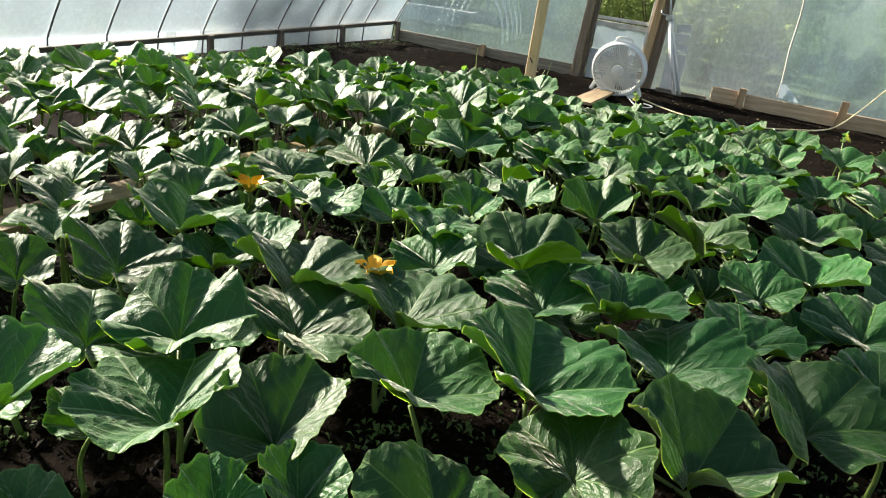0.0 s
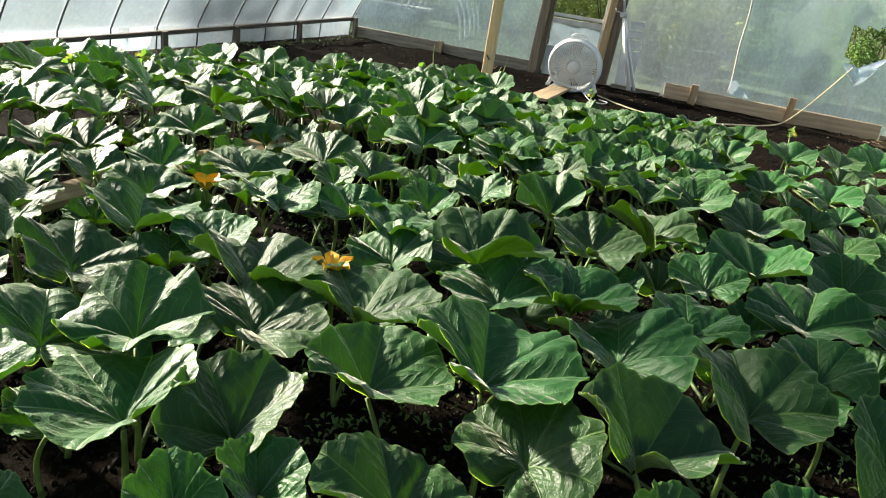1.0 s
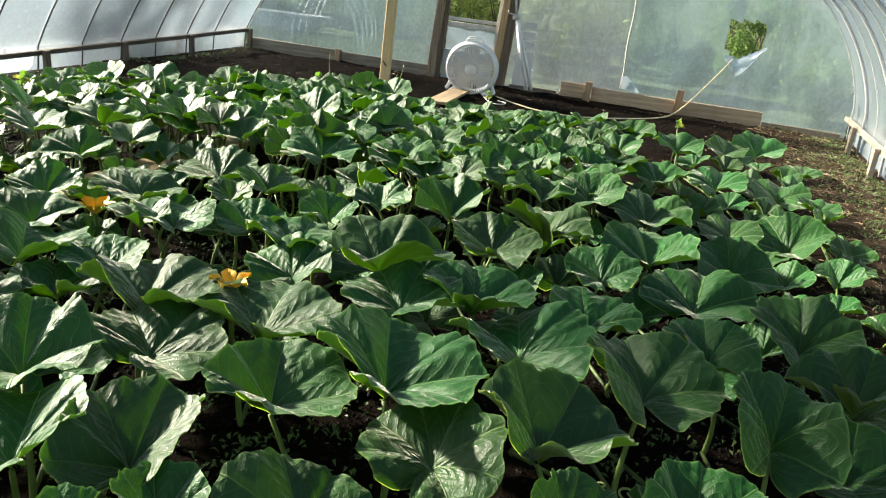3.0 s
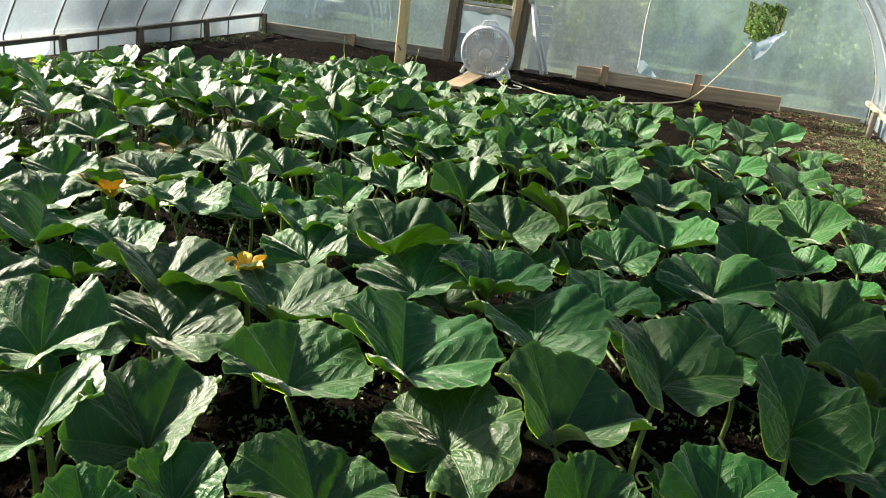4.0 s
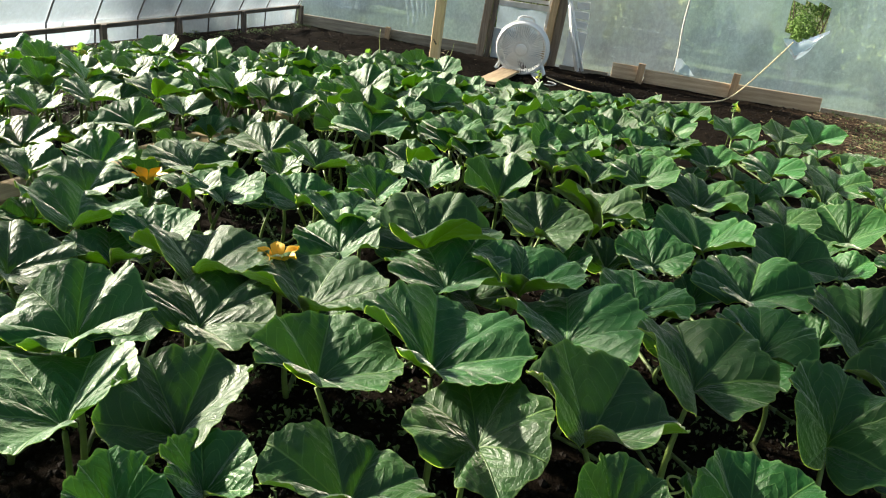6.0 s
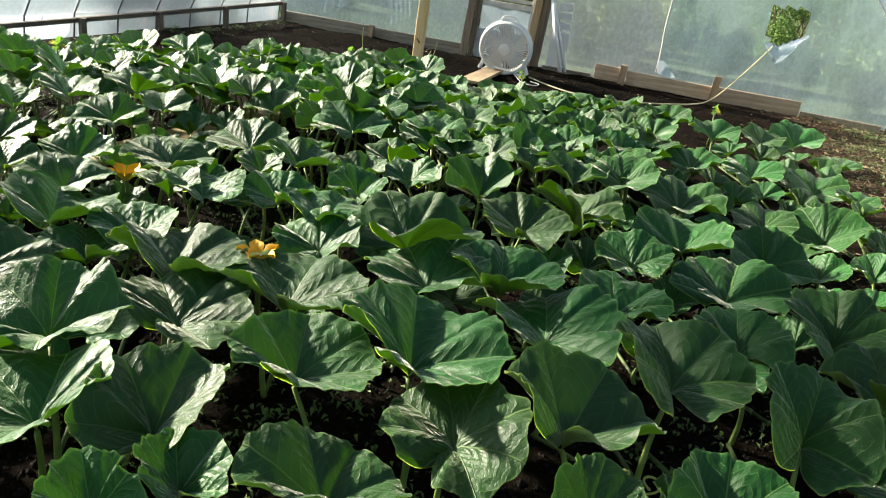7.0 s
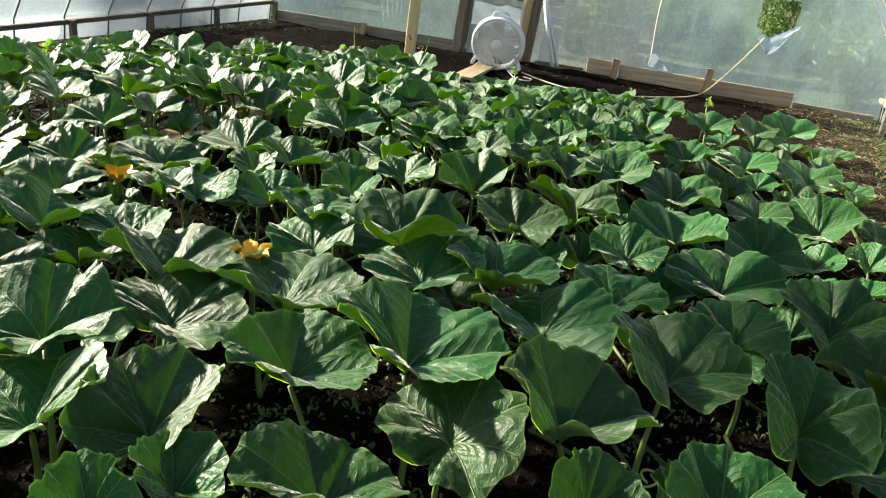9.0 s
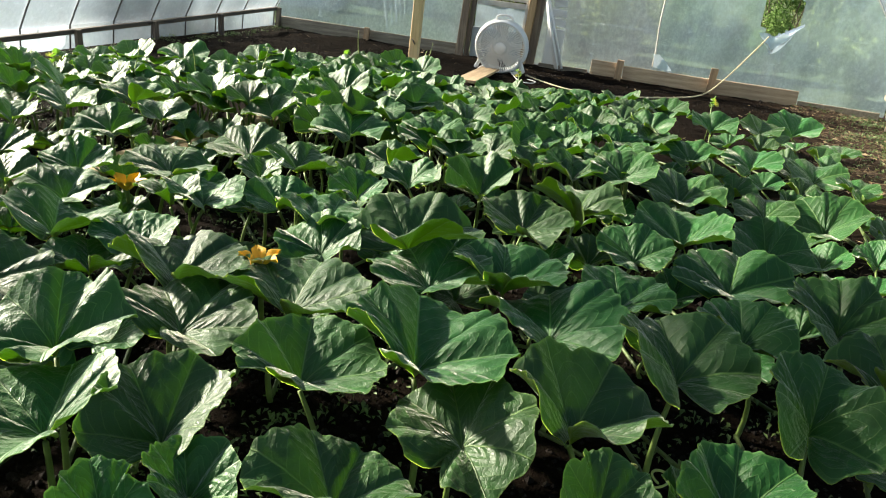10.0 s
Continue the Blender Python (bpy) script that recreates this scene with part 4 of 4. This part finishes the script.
pumpkin_plant(0.59, 5.1, [(-0.05, 0.08, 0.07, 0.171, 3, 0.41, 0.2, -0.04, -0.08, -0.02), (0.06, -0.07, 0.07, 0.214, -3, 0.4, 0.15, 0.02, -0.09, 0.11)])
pumpkin_plant(0.36, 6.28, [(0, 0, 0.09, 0.19, 8, 0.43, 0.18, -0.08, -0.1, -0.08)])
pumpkin_plant(0.88, 5.94, [(0, 0, 0.07, 0.162, 14, 0.4, 0.09, 0.02, -0.09, -0.01)])
pumpkin_plant(0.6, 6.43, [(0, 0, 0.08, 0.25, 15, 0.43, 0.26, -0.05, -0.05, -0.02)])

# rows farther back and out to the side walls
BED_EDGE_X = (-4.15, -3.5, -2.71, -2.2, -1.9, -1.28, -0.73, 0.0, 0.5, 0.75, 0.95)
BED_EDGE_Y = (3.3, 4.1, 5.1, 5.7, 5.15, 5.1, 5.25, 5.5, 6.0, 5.7, 4.4)


def in_bed(x, y):
    return -4.15 < x < 0.95 and 0.3 < y < float(np.interp(x, BED_EDGE_X, BED_EDGE_Y))


def fill_bed():
    rnd = random.Random(77)
    cells = {}
    spots = []
    for _ in range(16000):
        x, y = rnd.uniform(-4.2, 0.95), rnd.uniform(0.3, 6.1)
        if not in_bed(x, y) or math.hypot(x + 2.32, y - 5.94) < 0.12:
            continue
        ang = math.degrees(math.atan2(x, y))
        if y < 1.75 and ang > -38:
            continue
        gap = 0.175 if y < 3.4 else 0.135
        if x > -0.3:
            gap = 0.22
        if any((x - a) ** 2 + (y - b) ** 2 < gap * gap for a, b, *_ in LEAF_SPOTS) or any((x - a) ** 2 + (y - b) ** 2 < gap * gap for a, b in spots):
            continue
        spots.append((x, y))
        cells.setdefault((math.floor(x / 0.95), math.floor(y / 0.95)), []).append((x, y))
    for key in sorted(cells):
        g = cells[key]
        px, py = sum(q[0] for q in g) / len(g), sum(q[1] for q in g) / len(g)
        leaves = []
        for x, y in g:
            low = (y < 3.4 and x > -2.9) or x > -0.3
            leaves.append((x - px, y - py, (rnd.uniform(0.05, 0.11) if x > -0.2 else rnd.uniform(0.1, 0.2)) if low else rnd.uniform(0.2, 0.3), rnd.uniform(0.1, 0.15) if low else rnd.uniform(0.13, 0.19),
                           rnd.uniform(-60, 60) + math.degrees(math.atan2(x, y)), rnd.uniform(0.42, 0.75), rnd.uniform(-0.1, 0.3), rnd.uniform(-0.25, 0.25), rnd.uniform(-0.15, 0.15), rnd.uniform(-0.15, 0.15)))
        pumpkin_plant(px, py, leaves)


fill_bed()


# flowers, buds and tendrils
def flower(x, y, z, R, rz, open_=0.6):
    f = thing("pumpkin_flower", x, y, 0, "open orange pumpkin blossom on a green stalk", "flower", "pumpkin blossoms", rz)
    for k in range(5):
        a = 2 * math.pi * k / 5
        vs, fs = [], []
        for i in range(8):
            t = i / 7
            half = 0.62 * math.sin(math.pi * min(1, 0.25 + 0.7 * t)) * (1 if t < 0.75 else 1 - (t - 0.75) * 3.2)
            rad = R * (0.15 + 0.85 * t ** (1.4 - 0.5 * open_))
            h = R * (0.9 * t - 0.35 * max(0, t - 0.6) * open_ * 3)
            for j in range(7):
                b = a + half * (j / 6 - 0.5) * 2
                rr = rad * (1 + 0.05 * math.sin(j * 2.3 + k))
                vs.append((rr * math.cos(b), rr * math.sin(b), z + h - 0.1 * R * math.cos((j / 6 - 0.5) * 6) * t))
        for i in range(7):
            for j in range(6):
                fs.append((i * 7 + j, (i + 1) * 7 + j, (i + 1) * 7 + j + 1, i * 7 + j + 1))
        link_mesh("petal", vs, fs, PETAL, f)
    tube("stalk", smooth_line([(0.03, 0.02, -0.02), (0.01, 0.01, z * 0.5), (0, 0, z + 0.01)], 4), 0.008, STALK, f, 7)


flower(-1.95, 2.21, 0.25, 0.07, 20, 0.7)
flower(-1.09, 1.74, 0.325, 0.06, 60, 0.8)
flower(-1.62, 0.98, 0.12, 0.05, 10, 0.5)


def tendril(x, y, z0, h, lean, az, curl, label="curling pale green tendril among the leaves"):
    near = min(LEAF_SPOTS, key=lambda q: (q[0] - x) ** 2 + (q[1] - y) ** 2)
    x, y, z = near[0], near[1], near[2] - 0.03
    h += z0 - z
    pts = []
    c, s = math.cos(radians(az)), math.sin(radians(az))
    for k in range(16):
        t = k / 15
        q = lean * t + curl * math.sin(t * 3.0) * t
        pts.append((x + c * q, y + s * q, z + h * t - abs(curl) * t * t))
    tagged(tube("tendril", pts, [0.0035 * (1 - 0.55 * k / 15) for k in range(16)], TENDRIL, None, 6), label, "tendril", "tendrils")


def bud(x, y, z, seed):
    rnd = random.Random(seed)
    b = thing("shoot_tip", x, y, z, "pale yellow-green growing shoot tip", "shoot tip", "shoot tips")
    for k in range(5):
        a = rnd.uniform(0, 6.3)
        v, f, uv = leaf_mesh(rnd.uniform(0.025, 0.04), (0.8, 0, 0, 0.1, 0), 500 + seed * 7 + k, False)
        o = link_mesh("young_leaf", v, f, LEAF_YELLOW if k % 2 else LEAF_PALE, b, "", True, uv)
        o.matrix_basis = pose(0.02 * math.cos(a), 0.02 * math.sin(a), 0.012 * k, rnd.uniform(-40, 40), rnd.uniform(-40, 40), math.degrees(a))
    tube("stalk", [(0, 0, -z), (0.01, 0, -z * 0.5), (0, 0, 0.03)], 0.005, STALK, b, 6)


bud(-2.62, 5.3, 0.3, 1)
bud(-2.12, 5.6, 0.3, 2)
bud(-1.58, 6.45, 0.2, 3)
bud(-0.02, 5.88, 0.3, 4)
bud(-3.66, 3.1, 0.34, 5)
bud(-3.55, 3.5, 0.34, 6)
tendril(-2.62, 5.3, 0.36, 0.2, -0.03, 10, -0.02)
tendril(-2.12, 5.6, 0.36, 0.16, 0.09, 20, 0.02)
tendril(-2.8, 4.3, 0.36, 0.13, 0.08, 20, 0.01)
tendril(-3.3, 3.7, 0.36, 0.12, 0.05, 40, 0.02)
tendril(-3.0, 4.1, 0.36, 0.12, -0.03, 0, 0.02)
tendril(-1.6, 6.45, 0.3, 0.16, -0.06, 200, 0.02)


def curl_tendril(x, y, z, r, turns, seed):
    pts = []
    for k in range(40):
        t = k / 39
        a = 2 * math.pi * turns * t + seed
        rr = r * (1 - 0.65 * t)
        pts.append((x + rr * math.cos(a), y + rr * math.sin(a) * 0.8, z + 0.03 * math.sin(3 * t) + 0.02 * t))
    tagged(tube("tendril", pts, 0.0028, TENDRIL, None, 6), "curled pale green tendril over the dark soil", "tendril", "tendrils")


curl_tendril(-0.93, 0.88, 0.12, 0.035, 1.4, 0.5)
curl_tendril(-0.62, 1.02, 0.16, 0.03, 1.3, 2.0)
curl_tendril(-0.02, 1.6, 0.1, 0.045, 1.1, 1.0)
curl_tendril(0.05, 1.5, 0.16, 0.03, 1.3, 3.0)


# ---- soil litter ----
def scatter(name, n, region, make, mat, label, category, seed):
    rnd = random.Random(seed)
    verts, faces = [], []
    for _ in range(n):
        x, y = region(rnd)
        make(rnd, x, y, soil_height(x, y), verts, faces)
    ob = link_mesh(name, verts, faces, mat, None, "", False)
    tagged(ob, label, category, kind="stuff")


def near_region(rnd):
    y = rnd.uniform(0.09, 1.0) ** 0.9 * 4.2
    return rnd.uniform(-0.75 * y - 1.3, 0.35 * y + 0.45), y


def clod(rnd, x, y, z, verts, faces):
    s = rnd.uniform(0.003, 0.01) * (2.0 if rnd.random() < 0.08 else 1)
    o = len(verts)
    for dx, dy, dz in ((1, 0, 0), (-1, 0, 0), (0, 1, 0), (0, -1, 0), (0, 0, 0.8), (0, 0, -0.5)):
        verts.append((x + dx * s * rnd.uniform(0.7, 1.3), y + dy * s * rnd.uniform(0.7, 1.3), z + dz * s + rnd.uniform(0, 0.3) * s))
    for a, b, c in ((0, 2, 4), (2, 1, 4), (1, 3, 4), (3, 0, 4), (2, 0, 5), (1, 2, 5), (3, 1, 5), (0, 3, 5)):
        faces.append((o + a, o + b, o + c))


def sprig(rnd, x, y, z, verts, faces):
    for _ in range(rnd.randint(3, 7)):
        a = rnd.uniform(0, 6.28)
        l, w, up = rnd.uniform(0.008, 0.028), rnd.uniform(0.003, 0.008), rnd.uniform(0.004, 0.035)
        sx, sy = x + rnd.gauss(0, 0.018), y + rnd.gauss(0, 0.018)
        o = len(verts)
        c, s = math.cos(a), math.sin(a)
        verts += [(sx, sy, z + up * 0.4), (sx + c * l * 0.5 - s * w, sy + s * l * 0.5 + c * w, z + up), (sx + c * l, sy + s * l, z + up * 0.9), (sx + c * l * 0.5 + s * w, sy + s * l * 0.5 - c * w, z + up * 0.95)]
        faces.append((o, o + 1, o + 2, o + 3))


def straw_bit(rnd, x, y, z, verts, faces):
    a, l, w = rnd.uniform(0, 6.28), rnd.uniform(0.02, 0.09), 0.0016
    c, s = math.cos(a), math.sin(a)
    h = rnd.uniform(0.004, 0.014)
    o = len(verts)
    verts += [(x - s * w, y + c * w, z + h), (x + s * w, y - c * w, z + h), (x + c * l + s * w, y + s * l - c * w, z + h + rnd.uniform(-0.004, 0.012)), (x + c * l - s * w, y + s * l + c * w, z + h + rnd.uniform(-0.004, 0.012))]
    faces.append((o, o + 1, o + 2, o + 3))


def weed_region(rnd):
    while True:
        x, y = near_region(rnd)
        if noise.noise(Vector((x * 1.7, y * 1.7, 9))) > -0.05:
            return x, y


def right_region(rnd):
    return rnd.uniform(0.75, X_R), rnd.uniform(3.2, Y_END - 0.1)


def wall_region(rnd):
    return rnd.uniform(X_L, X_R), rnd.uniform(5.6, Y_END - 0.06)


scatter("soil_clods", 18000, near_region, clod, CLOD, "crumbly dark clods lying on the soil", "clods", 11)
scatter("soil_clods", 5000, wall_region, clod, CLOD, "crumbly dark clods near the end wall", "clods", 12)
scatter("weed_seedlings", 2000, weed_region, sprig, WEED, "small green weed seedlings sprouting from the soil", "weeds", 13)
scatter("weed_seedlings", 620, lambda r: (X_R - abs(r.gauss(0, 0.26)) - 0.03, r.uniform(3.5, Y_END - 0.1)), sprig, WEED, "green weeds along the rail", "weeds", 14)
scatter("weed_seedlings", 260, lambda r: (X_L + 0.1 + abs(r.gauss(0, 0.12)), r.uniform(3.5, Y_END - 0.1)), sprig, WEED, "dark weeds along the rail", "weeds", 15)
scatter("dry_straw", 1300, right_region, straw_bit, STRAW, "scattered dry straw on the soil", "straw", 16)
scatter("weed_seedlings", 240, right_region, sprig, WEED, "small green weeds scattered over the open soil", "weeds", 19)
scatter("dry_straw", 300, wall_region, straw_bit, STRAW, "dry straw bits near the end wall", "straw", 17)
scatter("dry_straw", 350, lambda r: (r.uniform(-2.9, -1.5), r.uniform(4.6, 6.2)), straw_bit, STRAW, "dry straw between the leaves", "straw", 18)


# ---- outside ----
def shrub(x, y, h, r, seed, mat, n=900, fine=1.0):
    rnd = random.Random(seed)
    s = thing("shrub", x, y, 0, "leafy green shrub growing outside the tunnel", "shrub", "shrubs outside")
    for k in range(5):
        a = rnd.uniform(0, 6.28)
        tube("stem", smooth_line([(0.05 * math.cos(a), 0.05 * math.sin(a), -0.05), (0.12 * math.cos(a), 0.12 * math.sin(a), h * 0.4), (r * 0.5 * math.cos(a), r * 0.5 * math.sin(a), h * 0.85)], 3), [0.014 - 0.0015 * i for i in range(7)], BARK, s, 6)
    verts, faces = [], []
    lumps = [(rnd.uniform(-1, 1) * r * 0.7, rnd.uniform(-1, 1) * r * 0.7, h * rnd.uniform(0.25, 0.95), rnd.uniform(0.25, 0.5) * r) for _ in range(9)]
    for _ in range(n):
        lx, ly, lz, lr = rnd.choice(lumps)
        d = Vector((rnd.gauss(0, 1), rnd.gauss(0, 1), rnd.gauss(0, 1))).normalized() * lr * rnd.uniform(0.5, 1.05)
        c = Vector((lx, ly, max(0.02, lz + d.z))) + Vector((d.x, d.y, 0))
        q = Euler((rnd.uniform(-0.9, 0.9), rnd.uniform(-0.9, 0.9), rnd.uniform(0, 6.28))).to_matrix()
        g = (1.0 + 0.9 * max(0.0, h - 1.2)) * fine
        l, w = rnd.uniform(0.03, 0.07) * g, rnd.uniform(0.012, 0.026) * g
        o = len(verts)
        verts += [c + q @ Vector(p) for p in ((0, 0, 0), (l * 0.5, w, 0.012), (l, 0, -0.01), (l * 0.5, -w, 0.012))]
        faces.append((o, o + 1, o + 2, o + 3))
    link_mesh("crown", verts, faces, mat, s, "", False)


shrub_rnd = random.Random(5)
shrub(0.5, 9.75, 1.25, 0.45, 351, SHRUB_A, 6500, 0.5)
for k in range(16):
    shrub(-8.2 + k * 0.85 + shrub_rnd.uniform(-0.25, 0.25), 13.2 + shrub_rnd.uniform(-0.8, 1.2), shrub_rnd.uniform(1.0, 1.7), shrub_rnd.uniform(0.6, 0.9), 200 + k, SHRUB_B if k % 3 else SHRUB_A, 1500)
for k, (x, y, h, r, m) in enumerate(((-3.4, 10.2, 1.2, 0.5, SHRUB_B), (-4.1, 12.9, 1.1, 0.5, SHRUB_B), (-4.9, 13.1, 0.9, 0.5, SHRUB_B), (-6.6, 12.9, 1.0, 0.5, SHRUB_B), (-1.7, 10.2, 1.0, 0.45, SHRUB_B), (-2.5, 10.6, 1.1, 0.55, SHRUB_B), (-3.1, 11.6, 1.0, 0.6, SHRUB_B), (-1.1, 10.7, 0.9, 0.5, SHRUB_B), (1.5, 10.0, 0.5, 0.5, SHRUB_B), (-0.1, 10.9, 0.8, 0.5, SHRUB_A), (-4.2, 11.6, 0.8, 0.6, SHRUB_A), (2.6, 10.8, 1.0, 0.7, SHRUB_B), (2.3, 9.4, 0.5, 0.4, SHRUB_B))):
    shrub(x, y, h, r, 300 + k, m, 2600)
for k in range(5, 9):
    shrub(-8.4 + shrub_rnd.uniform(-0.5, 0.5), 3.0 + k * 1.2, shrub_rnd.uniform(0.5, 1.0), shrub_rnd.uniform(0.6, 0.8), 400 + k, SHRUB_A if k % 2 else SHRUB_B)


# broad trees west of the tunnel; the nearer four are added for their shade
def tree(x, y, h, r, seed, n=5200, low=0.25, dy=0.0):
    rnd = random.Random(seed)
    t = thing("tree", x, y, 0, "broad leafy tree added outside beside the tunnel", "tree", "trees outside")
    tube("trunk", smooth_line([(0, 0, -0.1), (0.05, 0.03, h * 0.25), (-0.05, 0.06 + dy * 0.3, h * 0.55), (0, dy, h * 0.8)], 4), [0.16 - 0.01 * i for i in range(13)], BARK, t, 10)
    lumps = []
    for k in range(14):
        a, e = rnd.uniform(0, 6.28), rnd.uniform(low, 0.95)
        q = Vector((math.cos(a) * r * 0.75, math.sin(a) * r * 0.75 + dy, h * e))
        lumps.append((q, rnd.uniform(0.35, 0.6) * r))
        tube("limb", smooth_line([(0, dy * 0.5, h * 0.66), (q + Vector((0, dy, h * 0.75))) * 0.5, q], 3) if dy else smooth_line([(0, 0, h * 0.2 * (1 + e)), q * 0.5 + Vector((0, 0, h * 0.15)), q], 3), [0.06 - 0.007 * i for i in range(7)], BARK, t, 6)
    verts, faces = [], []
    for _ in range(n):
        q, lr = rnd.choice(lumps)
        d = Vector((rnd.gauss(0, 1), rnd.gauss(0, 1), rnd.gauss(0, 1))).normalized() * lr * rnd.uniform(0.4, 1.05)
        m = Euler((rnd.uniform(-0.9, 0.9), rnd.uniform(-0.9, 0.9), rnd.uniform(0, 6.28))).to_matrix()
        l, w = rnd.uniform(0.12, 0.24), rnd.uniform(0.06, 0.11)
        o = len(verts)
        verts += [q + d + m @ Vector(p) for p in ((0, 0, 0), (l * 0.5, w, 0.02), (l, 0, -0.02), (l * 0.5, -w, 0.02))]
        faces.append((o, o + 1, o + 2, o + 3))
    link_mesh("crown", verts, faces, SHRUB_A, t, "", False)


tree(-12.5, 16.2, 4.2, 1.9, 701)
tree(-9.0, 18.6, 4.6, 2.1, 702)
# Unseen crowns, set to block sun from the near and east bed.
tree(-10.6, -0.15, 7.5, 1.2, 703, 7000, 0.71, 3.7)
tree(-10.6, 2.0, 7.5, 1.3, 704, 600, 0.78, 3.6)

# Thin crowns added to half-shade the far west film.
tree(-11.0, 8.6, 4.2, 1.6, 705, 1100, 0.15)
tree(-11.1, 11.2, 4.3, 1.7, 706, 450, 0.15)

# bare hoop frame of a neighbouring tunnel
for k in range(5):
    y = 10.2 + 0.45 * k
    pts = [(-4.95 - 0.12 * k - 0.52 * math.cos(math.pi * i / 24), y, 0.8 * math.sin(math.pi * i / 24) - 0.05) for i in range(25)]
    tagged(tube("garden_hoop", pts, 0.015, WHITE_PLASTIC, None, 8), "white pipe hoop of a small bare tunnel outside", "hoop", "garden hoops")
bd = thing("timber_pile", -6.35, 11.4, 0, "pale boards stacked on the grass outside", "timber pile")
for k in range(4):
    part("plank", rough_plank(box_bm(1.3, 0.3, 0.05, pose(0.05 * k, 0.02 * k, 0.04 + 0.06 * k, 0, 0, 3 * k), 0.005), 0.004, 90 + k), WHITE_PAINT, bd)
cf = thing("cold_frame", -1.2, 9.9, 0, "low pale wooden frame standing outside", "frame")
for n_, a, b in (("post", (-0.35, 0, 0), (-0.35, 0, 0.45)), ("post", (0.35, 0, 0), (0.35, 0, 0.45)), ("bar", (-0.37, 0, 0.45), (0.37, 0, 0.45))):
    tube(n_, [a, b], 0.008, GREY_PAINT, cf, 8)


# ---- rear closing wall ----
vv, ff = [], []
for k in range(41):
    x, z = arch_point(math.pi * k / 40)
    vv += [(x, Y_BACK, -0.05), (x, Y_BACK, z)]
for k in range(40):
    ff.append((2 * k, 2 * k + 2, 2 * k + 3, 2 * k + 1))
ob = link_mesh("wall_south", vv, ff, FILM_ROOF)
ob.visible_shadow = False
tagged(ob, "milky plastic film closing the tunnel behind", "plastic film", kind="structure")
